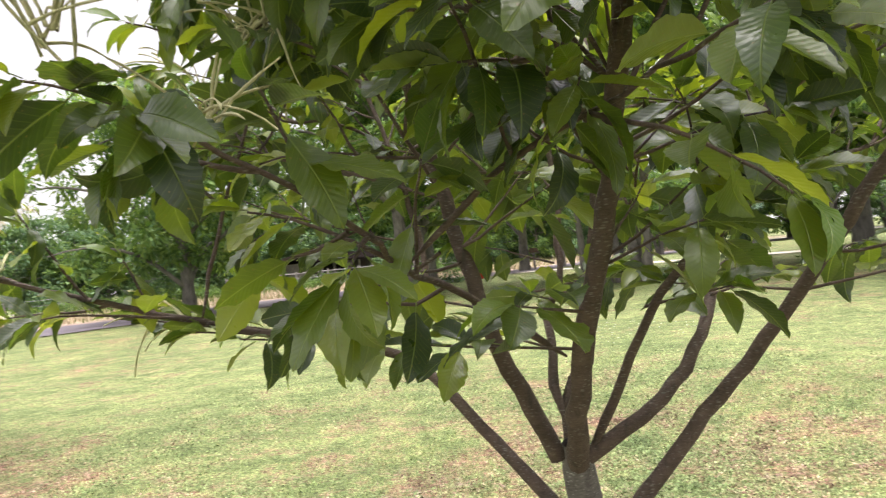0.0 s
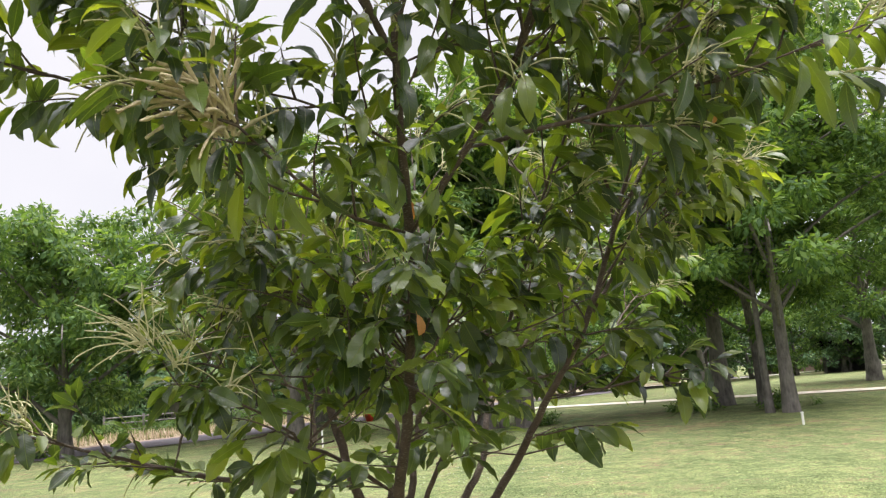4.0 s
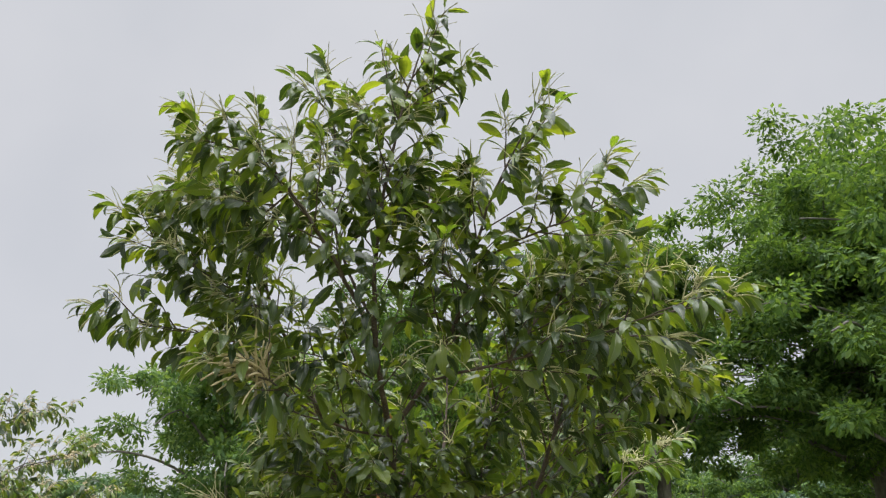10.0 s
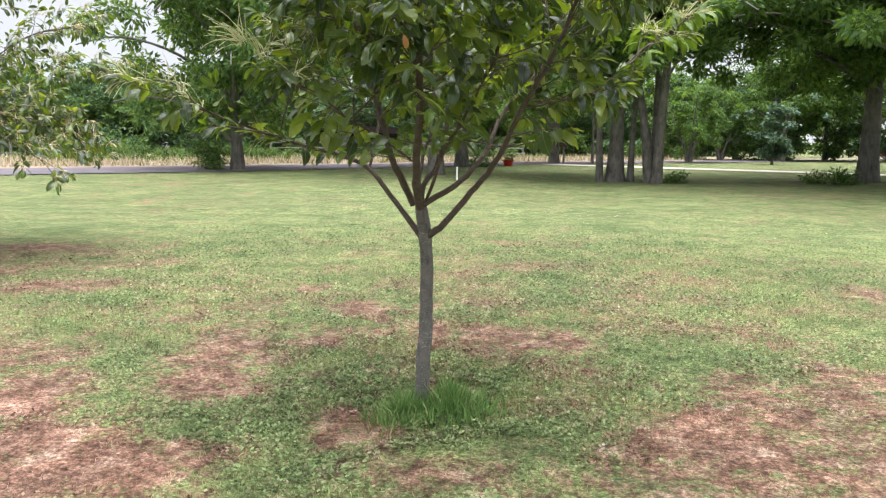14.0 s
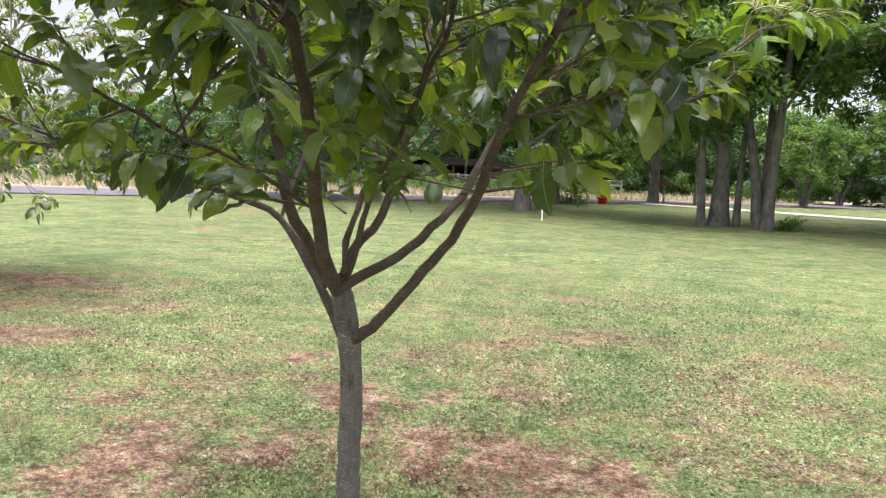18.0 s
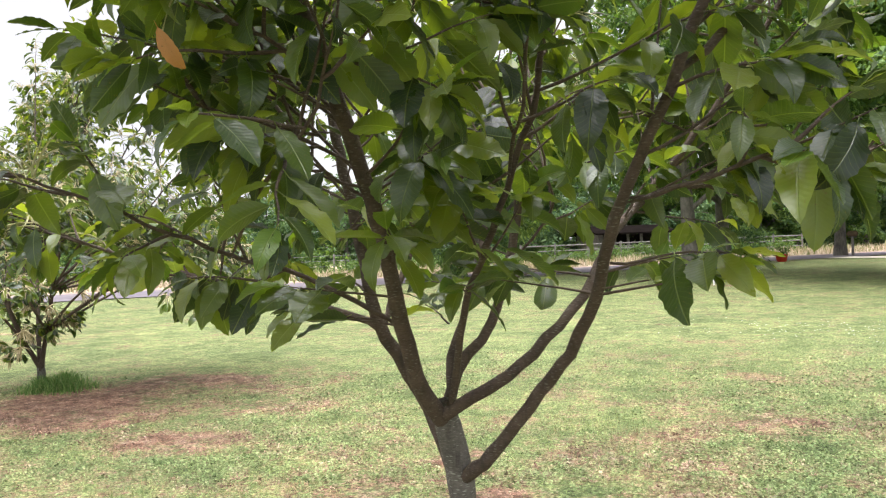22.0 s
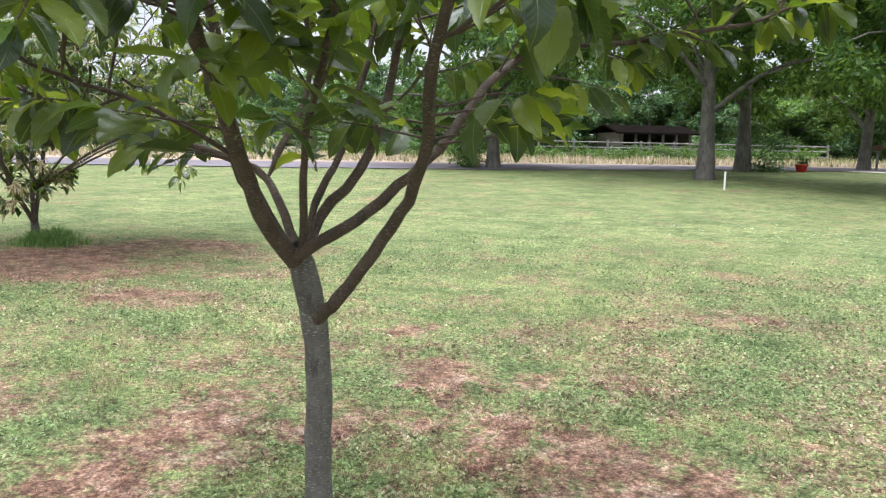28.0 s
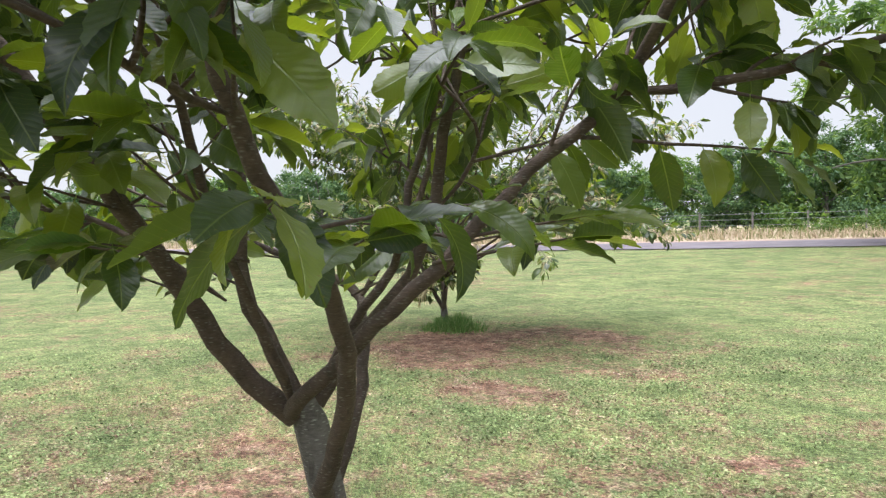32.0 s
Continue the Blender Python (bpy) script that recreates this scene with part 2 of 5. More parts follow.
# bare and scorched places in the lawn: x, y, radius, strength
PATCHES = ((0.0, 2.6, 6.0, 0.30), (-5.9, 6.6, 2.6, 0.36), (-6.4, 6.2, 1.2, 1.0), (-6.2, 7.3, 0.95, 0.95), (-5.6, 7.5, 0.8, 0.9), (-5.7, 5.4, 0.8, 0.9), (-4.1, 6.1, 0.5, 0.7), (-3.7, 4.8, 0.5, 0.8),
           (-1.15, 2.15, 0.5, 1.0), (-1.3, 2.85, 0.4, 0.95), (-1.05, 1.85, 0.4, 0.9), (-1.0, 2.5, 0.35, 0.9), (-0.75, 3.15, 0.4, 0.85), (-0.1, 1.27, 0.28, 1.0), (-1.3, 3.3, 0.35, 0.7),
           (2.05, 1.05, 0.9, 1.0), (1.4, 0.6, 0.55, 0.9), (2.1, 2.0, 0.5, 0.8), (2.9, 2.0, 0.6, 0.85), (-0.55, 4.08, 0.42, 1.0), (-0.02, 4.15, 0.3, 0.95), (0.1, 3.28, 0.36, 0.95), (0.68, 3.14, 0.45, 0.95),
           (1.15, 3.2, 0.35, 0.8), (-0.3, 3.35, 0.3, 0.8), (-1.13, 4.93, 0.32, 0.85), (0.95, 6.5, 0.55, 0.6), (0.4, 6.75, 0.5, 0.55), (-1.45, 4.0, 0.4, 0.75), (-2.0, 3.5, 0.35, 0.7),
           (-2.6, 2.4, 0.5, 0.8), (-2.1, 1.55, 0.5, 0.85), (-1.4, 0.65, 0.6, 0.95), (-0.95, 0.7, 0.4, 0.9), (0.4, 0.75, 0.35, 0.85), (0.8, 1.05, 0.3, 0.8), (-3.8, 6.4, 0.4, 0.6), (4.5, 5.0, 0.9, 0.5))


def lawn_colour(nt):
    """Mown lawn by place: clover green, yellowed stretches, scorched red-brown and bare pinkish soil."""
    pos = N(nt, "ShaderNodeNewGeometry").outputs["Position"]
    big = noisy(nt, 0.16, 3.0, pos, 0.6)
    mid = noisy(nt, 1.3, 5.0, pos, 0.62, 0.3)
    fine = noisy(nt, 34.0, 3.0, pos, 0.7)
    warp = N(nt, "ShaderNodeVectorMath", {0: N(nt, "ShaderNodeTexNoise", {"Vector": pos, "Scale": 1.6, "Detail": 4.0}).outputs["Color"], 1: (0.5, 0.5, 0.5)}, operation="SUBTRACT")
    bent = N(nt, "ShaderNodeVectorMath", {0: warp.outputs[0], "Scale": 1.3}, operation="SCALE")
    here = N(nt, "ShaderNodeVectorMath", {0: pos, 1: bent.outputs[0]}, operation="ADD").outputs[0]
    bare = None
    for x, y, r, s in PATCHES:
        d = N(nt, "ShaderNodeVectorMath", {0: here, 1: (x, y, 0)}, operation="DISTANCE").outputs["Value"]
        k = N(nt, "ShaderNodeMapRange", {"Value": d, "From Min": r * 1.6, "From Max": r * 0.3, "To Min": 0.0, "To Max": s}, interpolation_type="SMOOTHSTEP").outputs[0]
        bare = k if bare is None else calc(nt, "MAXIMUM", bare, k)
    small = noisy(nt, 8.0, 4.0, pos, 0.7)
    green = ramp(nt, calc(nt, "ADD", calc(nt, "MULTIPLY", mid, 0.5), calc(nt, "MULTIPLY", small, 0.5)), (0.37, (0.128, 0.174, 0.076)), (0.50, (0.250, 0.312, 0.142)), (0.63, (0.332, 0.392, 0.194)))
    yellow = ramp(nt, small, (0.3, (0.20, 0.21, 0.095)), (0.7, (0.42, 0.39, 0.22)))
    c = mix(nt, N(nt, "ShaderNodeMapRange", {"Value": calc(nt, "ADD", big, calc(nt, "MULTIPLY", calc(nt, "SUBTRACT", mid, 0.5), 0.9)), "From Min": 0.60, "From Max": 0.90}).outputs[0], green, yellow)
    worn = calc(nt, "ADD", calc(nt, "MULTIPLY", mid, 0.5), calc(nt, "MULTIPLY", small, 0.5))
    worn = calc(nt, "ADD", worn, calc(nt, "MULTIPLY", calc(nt, "SUBTRACT", big, 0.5), 0.25))
    worn = calc(nt, "ADD", worn, calc(nt, "MULTIPLY", calc(nt, "SUBTRACT", noisy(nt, 19.0, 4.0, pos, 0.65), 0.5), 0.42))
    scorch = N(nt, "ShaderNodeMapRange", {"Value": calc(nt, "ADD", calc(nt, "MULTIPLY", bare, 0.205), worn), "From Min": 0.520, "From Max": 0.672}).outputs[0]
    brown = ramp(nt, noisy(nt, 6.0, 5.0, pos, 0.7), (0.36, (0.125, 0.058, 0.052)), (0.49, (0.270, 0.142, 0.124)), (0.59, (0.41, 0.255, 0.225)), (0.70, (0.55, 0.42, 0.38)))
    c = mix(nt, calc(nt, "MULTIPLY", scorch, 0.92), c, brown)
    c = mix(nt, 1.0, c, ramp(nt, noisy(nt, 0.55, 6.0, pos, 0.68), (0.36, (0.80, 0.84, 0.80)), (0.64, (1.20, 1.15, 1.12))), "MULTIPLY")
    # darker lows stand for thatch and shade in the gaps between clumps
    clump_ = noisy(nt, 27.0, 4.0, pos, 0.6)
    c = mix(nt, 1.0, c, ramp(nt, clump_, (0.38, (0.56, 0.52, 0.50)), (0.50, (1.02, 1.03, 1.01)), (0.62, (1.25, 1.28, 1.24))), "MULTIPLY")
    c = mix(nt, 1.0, c, ramp(nt, noisy(nt, 3.2, 4.0, pos, 0.6), (0.36, (0.82, 0.82, 0.83)), (0.64, (1.18, 1.16, 1.14))), "MULTIPLY")
    return c, fine, bare


def lawn(name, blades, tint=(1, 1, 1)):
    m, nt, b, out = material(name)
    c, fine, bare = lawn_colour(nt)
    if blades:
        c = mix(nt, 1.0, c, tint, "MULTIPLY")
    if blades:
        rnd = own_random(nt)
        c = mix(nt, 1.0, c, ramp(nt, rnd, (0.0, (0.48, 0.48, 0.48)), (0.5, (1.02, 1.04, 1.02)), (0.9, (1.20, 1.20, 1.20)), (1.0, (1.32, 1.28, 1.28))), "MULTIPLY")
        tr = N(nt, "ShaderNodeBsdfTranslucent", {"Color": c})
        nt.links.new(N(nt, "ShaderNodeMixShader", {0: 0.3, 1: b.outputs[0], 2: tr.outputs[0]}).outputs[0], out.inputs["Surface"])
    else:
        cell = N(nt, "ShaderNodeTexVoronoi", {"Vector": N(nt, "ShaderNodeNewGeometry").outputs["Position"], "Scale": 62.0})
        one = N(nt, "ShaderNodeSeparateColor", {0: cell.outputs["Color"]}).outputs[0]
        c = mix(nt, 1.0, c, ramp(nt, one, (0.0, (0.70, 0.74, 0.68)), (0.6, (1.0, 1.0, 0.97)), (1.0, (1.20, 1.16, 1.15))), "MULTIPLY")
        # cell edges darkened: shade between the clover leaves is put into the colour
        c = mix(nt, 1.0, c, ramp(nt, cell.outputs["Distance"], (0.1, (1.12, 1.12, 1.10)), (0.7, (0.55, 0.53, 0.50))), "MULTIPLY")
        c = mix(nt, 1.0, c, ramp(nt, fine, (0.32, (0.72, 0.72, 0.70)), (0.68, (1.26, 1.26, 1.26))), "MULTIPLY")
        bumped(nt, b, calc(nt, "ADD", calc(nt, "SUBTRACT", fine, cell.outputs["Distance"]), calc(nt, "MULTIPLY", noisy(nt, 9.0, 4.0), 0.8)), 0.8, 0.02)
    nt.links.new(c, b.inputs["Base Color"])
    b.inputs["Roughness"].default_value = 0.9
    b.inputs["Specular IOR Level"].default_value = 0.2
    return m


LAWN = lawn("mown_lawn", False)
BLADE = lawn("lawn_blades", True, (1.06, 1.05, 0.96))
CLOVER = lawn("clover_leaves", True, (0.98, 1.01, 1.06))
ASPHALT = plain("worn_asphalt", (0.115, 0.102, 0.112), (0.190, 0.170, 0.188), 1.2, 0.95, obj=False, spec=0.1)
GRAVEL = plain("pale_gravel", (0.45, 0.40, 0.33), (0.72, 0.66, 0.56), 2.0, 0.95, obj=False, spec=0.05)
DIRT = plain("pinkish_dirt", (0.23, 0.165, 0.13), (0.37, 0.29, 0.24), 0.9, 0.95, obj=False, spec=0.05)
VERGE = plain("dry_verge", (0.29, 0.26, 0.15), (0.50, 0.42, 0.31), 0.6, 0.95, obj=False, spec=0.05)
RED = plain("red_glazed_pot", (0.42, 0.02, 0.015), (0.60, 0.045, 0.03), 8.0, 0.45)
WHITE = plain("white_paint", (0.70, 0.70, 0.68), (0.82, 0.82, 0.80), 12.0, 0.6)
WOOD = plain("weathered_wood", (0.105, 0.097, 0.092), (0.245, 0.23, 0.22), 5.0, 0.85)
# for a shed's back wall: the shade inside is put into the colour
DARK = plain("shaded_inside", (0.012, 0.011, 0.010), (0.03, 0.028, 0.026), 5.0, 0.9)
TIN = plain("grey_tin_roof", (0.16, 0.16, 0.165), (0.30, 0.30, 0.31), 3.0, 0.6, 0.3)
BRICKRED = plain("brown_brick_face", (0.13, 0.09, 0.075), (0.24, 0.175, 0.145), 9.0, 0.9)
CARRED = plain("red_car_paint", (0.10, 0.008, 0.010), (0.16, 0.012, 0.013), 4.0, 0.3)
RUBBER = plain("tyre_rubber", (0.012, 0.012, 0.012), (0.03, 0.03, 0.03), 20.0, 0.85)
GLASS = plain("dark_window_glass", (0.02, 0.025, 0.03), (0.05, 0.06, 0.07), 3.0, 0.12)
PLASTIC = plain("black_plastic", (0.012, 0.012, 0.013), (0.03, 0.03, 0.032), 10.0, 0.5)
BROWNBOX = plain("rusty_brown_metal", (0.07, 0.045, 0.03), (0.16, 0.10, 0.07), 10.0, 0.7, 0.3)


# ---------------------------------------------------------------- mesh helpers
def link_mesh(name, data, mat, parent=None, label="", world_at=None):
    if mat is not None and not data.materials:
        data.materials.append(mat)
    ob = new(name, data)
    if parent is not None:
        ob.parent = parent
    if label:
        ob["label"] = label
    if world_at is not None:
        ob.matrix_basis = world_at
    return ob


def part(name, bm, mat, parent=None, label=""):
    """One bmesh as one mesh object under a thing or a part."""
    me = bpy.data.meshes.new(name)
    bm.to_mesh(me)
    bm.free()
    return link_mesh(name, me, mat, parent, label)


def soup(name, verts, faces, mat=None, uv=None, smooth=False):
    """A mesh from arrays: verts (n, 3); faces (m, k), all with k corners."""
    verts, faces = np.asarray(verts, np.float32), np.asarray(faces, np.int32)
    me = bpy.data.meshes.new(name)
    m, k = faces.shape
    me.vertices.add(len(verts))
    me.vertices.foreach_set("co", verts.ravel())
    me.loops.add(m * k)
    me.loops.foreach_set("vertex_index", faces.ravel())
    me.polygons.add(m)
    me.polygons.foreach_set("loop_start", np.arange(0, m * k, k, dtype=np.int32))
    if uv is not None:
        layer = me.uv_layers.new(name="leaf")
        layer.data.foreach_set("uv", np.asarray(uv, np.float32)[faces.ravel()].ravel())
    me.update(calc_edges=True)
    if smooth:
        me.polygons.foreach_set("use_smooth", np.ones(m, dtype=bool))
    if mat:
        me.materials.append(mat)
    return me


def empty(name, at, label, category, group="", turn=0.0):
    ob = new(name)
    ob.matrix_basis = pose(*at, 0, 0, turn)
    return tagged(ob, label, category, group)


def box(w, d, h, at=(0, 0, 0), bevel=0.0):
    bm = bmesh.new()
    bmesh.ops.create_cube(bm, size=1.0, matrix=Matrix.Translation((at[0], at[1], at[2] + h / 2)) @ Matrix.Diagonal((w, d, h, 1)))
    if bevel:
        bmesh.ops.bevel(bm, geom=bm.edges[:], offset=bevel, segments=2, affect="EDGES")
    return bm


def spline(points, step=0.05):
    """A smooth line through the points, with about step metres between samples."""
    p = [np.array(q, float) for q in points]
    p = [2 * p[0] - p[1], *p, 2 * p[-1] - p[-2]]
    out = []
    for a, b, c, d in zip(p, p[1:], p[2:], p[3:]):
        n = max(2, int(np.linalg.norm(c - b) / step))
        for i in range(n):
            t = i / n
            out.append(0.5 * (2 * b + (c - a) * t + (2 * a - 5 * b + 4 * c - d) * t * t + (3 * b - a - 3 * c + d) * t ** 3))
    out.append(p[-2])
    return np.array(out)


def tube(line, r0, r1, sides=7, wobble=0.0, rng=None, flare=0.0, nub=False, cap=False):
    """Vertices and quads of a tapered round tube along a line."""
    line = np.asarray(line)
    n = len(line)
    tan = np.gradient(line, axis=0)
    tan /= np.linalg.norm(tan, axis=1)[:, None] + 1e-9
    ref = np.array([0.0, 0.0, 1.0]) if abs(tan[0][2]) < 0.8 else np.array([1.0, 0.0, 0.0])
    side = np.cross(tan, ref)
    side /= np.linalg.norm(side, axis=1)[:, None] + 1e-9
    other = np.cross(tan, side)
    t = np.linspace(0, 1, n)
    rad = r0 + (r1 - r0) * t + flare * np.exp(-t * 14)
    if wobble and rng is not None:
        rad = rad * (1 + wobble * (rng.random(n) - 0.5))
    if cap:
        rad[-1] *= 0.75
    if nub and n > 4:
        rad[0] *= 0.3
        rad[1] *= 0.75
    a = np.linspace(0, 2 * np.pi, sides, endpoint=False)
    v = line[:, None, :] + rad[:, None, None] * (np.cos(a)[None, :, None] * side[:, None, :] + np.sin(a)[None, :, None] * other[:, None, :])
    v = v.reshape(-1, 3)
    i, j = np.meshgrid(np.arange(n - 1), np.arange(sides), indexing="ij")
    q = np.stack([i * sides + j, i * sides + (j + 1) % sides, (i + 1) * sides + (j + 1) % sides, (i + 1) * sides + j], -1).reshape(-1, 4)
    return v, q


def joined(pieces):
    vs, qs, k = [], [], 0
    for v, q in pieces:
        vs.append(v)
        qs.append(q + k)
        k += len(v)
    return np.concatenate(vs), np.concatenate(qs)


def rise(x, y):
    """Height of the ground: level round the young tree, a little higher towards the road."""
    d = np.hypot(x, y)
    s = np.clip((d - 10) / 35, 0, 1)
    dip = np.exp(-((x - 0.2) ** 2 + (y - 2.0) ** 2) / 1.6)
    return 0.45 * s * s * (3 - 2 * s) - 0.07 * dip


# ---------------------------------------------------------------- ground, road, drive
rings = np.concatenate([np.linspace(0.3, 12, 40), np.linspace(12.5, 60, 60), np.geomspace(64, 900, 24)])
turns = np.linspace(0, 2 * np.pi, 96, endpoint=False)
gx = np.concatenate([[0.0], (rings[:, None] * np.cos(turns)).ravel()])
gy = np.concatenate([[0.0], (rings[:, None] * np.sin(turns)).ravel()])
gv = np.stack([gx, gy, rise(gx, gy)], 1)
tri, quad = [], []
for j in range(96):
    tri.append((0, 1 + j, 1 + (j + 1) % 96))
for i in range(len(rings) - 1):
    for j in range(96):
        a, b = 1 + i * 96, 1 + (i + 1) * 96
        quad.append((a + j, b + j, b + (j + 1) % 96, a + (j + 1) % 96))
me = bpy.data.meshes.new("ground")
me.from_pydata(gv.tolist(), [], tri + quad)
ground = tagged(link_mesh("ground", me, LAWN), "mown lawn with clover, yellowed stretches and bare soil", "lawn", kind="structure")
me.polygons.foreach_set("use_smooth", np.ones(len(me.polygons), dtype=bool))

ROAD_AT, ROAD_DIR = Vector((-11.0, 30.0)), Vector((0.79, 0.613)).normalized()
ROAD_OUT = Vector((-ROAD_DIR.y, ROAD_DIR.x))


def by_road(s, n):
    """The place s metres along the road and n metres beyond its near edge."""
    p = ROAD_AT + ROAD_DIR * s + ROAD_OUT * n
    return p.x, p.y


def ribbon(name, rows, lift, mat):
    """A strip of surface: rows of places across it, laid on the ground."""
    v = np.array([[(x, y, rise(x, y) + lift) for x, y in row] for row in rows])
    n, k = v.shape[:2]
    q = [(i * k + j, (i + 1) * k + j, (i + 1) * k + j + 1, i * k + j + 1) for i in range(n - 1) for j in range(k - 1)]
    return link_mesh(name, soup(name, v.reshape(-1, 3), q, None, smooth=True), mat)


rs_ = random.Random(5)
edge = [(s, rs_.uniform(-0.25, 0.25), rs_.uniform(-0.25, 0.25)) for s in range(-160, 70, 2)]
tagged(ribbon("road", [[by_road(s, a + (5.0 + b - a) * k / 4) for k in range(5)] for s, a, b in edge], 0.035, ASPHALT),
       "worn grey asphalt lane beside the lawn", "road", kind="structure")
tagged(ribbon("road_shoulder", [[by_road(s, 5.0 + b + (1.7 + a) * k / 3) for k in range(4)] for s, a, b in edge], 0.03, DIRT),
       "bare pinkish dirt along the far side of the lane", "verge", kind="structure")
tagged(ribbon("verge", [[by_road(s, 6.5 + a + 60 * k / 14) for k in range(15)] for s, a, b in edge], 0.02, VERGE),
       "dry rough grass land beyond the lane", "verge", kind="structure")
drive = spline([(1.0, 43.5), (7.6, 38.0), (11.5, 34.6), (15.0, 31.6), (18.2, 28.4), (24.0, 23.5), (40.0, 14.0)], 1.2)
dt = np.gradient(drive, axis=0)
dn = np.stack([-dt[:, 1], dt[:, 0]], 1) / np.linalg.norm(dt, axis=1)[:, None]
tagged(ribbon("drive", [[tuple(p + n * w) for w in (-0.75, 0.0, 0.75)] for p, n in zip(drive, dn)], 0.03, GRAVEL),
       "pale gravel drive across the lawn", "driveway", kind="structure")
tagged(ribbon("far_drive", [[(x, 62.0 + 0.25 * (x - 25) + k) for k in (0.0, 1.2, 2.4, 3.6)] for x in range(12, 60, 2)], 0.05, GRAVEL),
       "pale concrete yard behind the trees", "driveway", kind="structure")

# ---------------------------------------------------------------- the young chestnut
def leaf_shape(droop, fold, wave, width, seed, n=15):
    """One saw-edged leaf, a unit long, along +x with its face up: vertices, quads and places on the leaf."""
    r = np.random.default_rng(seed)
    u = np.linspace(0, 1, n)
    half = width * np.clip(np.sin(np.pi * u ** 0.98), 0, 1) ** 0.72 * (1 - 0.25 * np.clip((u - 0.72) / 0.28, 0, 1))
    half[0] = half[-1] = 0.004
    tooth = np.where(np.arange(n) % 2 == 0, 0.955, 1.045)
    bend = -droop * u ** 2
    turn = np.cumsum(np.concatenate([[0], np.sqrt(np.maximum(1e-4, (1 / (n - 1)) ** 2 - np.diff(bend) ** 2))]))
    rows, uv = [], []
    for k in range(n):
        for s in (-1, -0.5, 0, 0.5, 1):
            y = s * half[k] * (tooth[k] if abs(s) == 1 else 1)
            z = bend[k] + abs(y) * fold + (wave * math.sin(u[k] * 21 + s * 1.7 + seed) * abs(s))
            rows.append((turn[k] + (0.012 if abs(s) == 1 and k % 2 else 0), y, z + 0.004 * (r.random() - 0.5)))
            uv.append((u[k], s * half[k] / width))
    q = [(a * 5 + b, (a + 1) * 5 + b, (a + 1) * 5 + b + 1, a * 5 + b + 1) for a in range(n - 1) for b in range(4)]
    # the short stalk behind the blade
    m = len(rows)
    for x, z in ((-0.13, 0.03), (0.02, 0.0)):
        for y, h in ((-0.008, 0), (0.008, 0), (0.0, 0.012)):
            rows.append((x, y, z + h))
            uv.append((0.0, 0.0))
    q += [(m, m + 3, m + 4, m + 1), (m + 1, m + 4, m + 5, m + 2), (m + 2, m + 5, m + 3, m)]
    return np.array(rows), np.array(q), np.array(uv)


FORMS = ((0.10, 0.35, 0.010, 0.22), (0.28, 0.20, 0.016, 0.23), (0.42, 0.40, 0.012, 0.205), (0.18, 0.10, 0.024, 0.235), (0.55, 0.30, 0.018, 0.21), (0.05, 0.50, 0.010, 0.20), (0.35, 0.05, 0.026, 0.225),
         (0.46, 0.40, 0.012, 0.158), (0.32, 0.30, 0.014, 0.152), (0.56, 0.25, 0.012, 0.165))
SHAPES = [leaf_shape(d, f, w, b, k) for k, (d, f, w, b) in enumerate(FORMS)]
MIDDLE = [leaf_shape(d, f, w, b, k, 9) for k, (d, f, w, b) in enumerate(FORMS)]
COARSE = [leaf_shape(d, f, w, b, k, 5) for k, (d, f, w, b) in enumerate(FORMS)]


def unit(v):
    return v / (np.linalg.norm(v) + 1e-9)


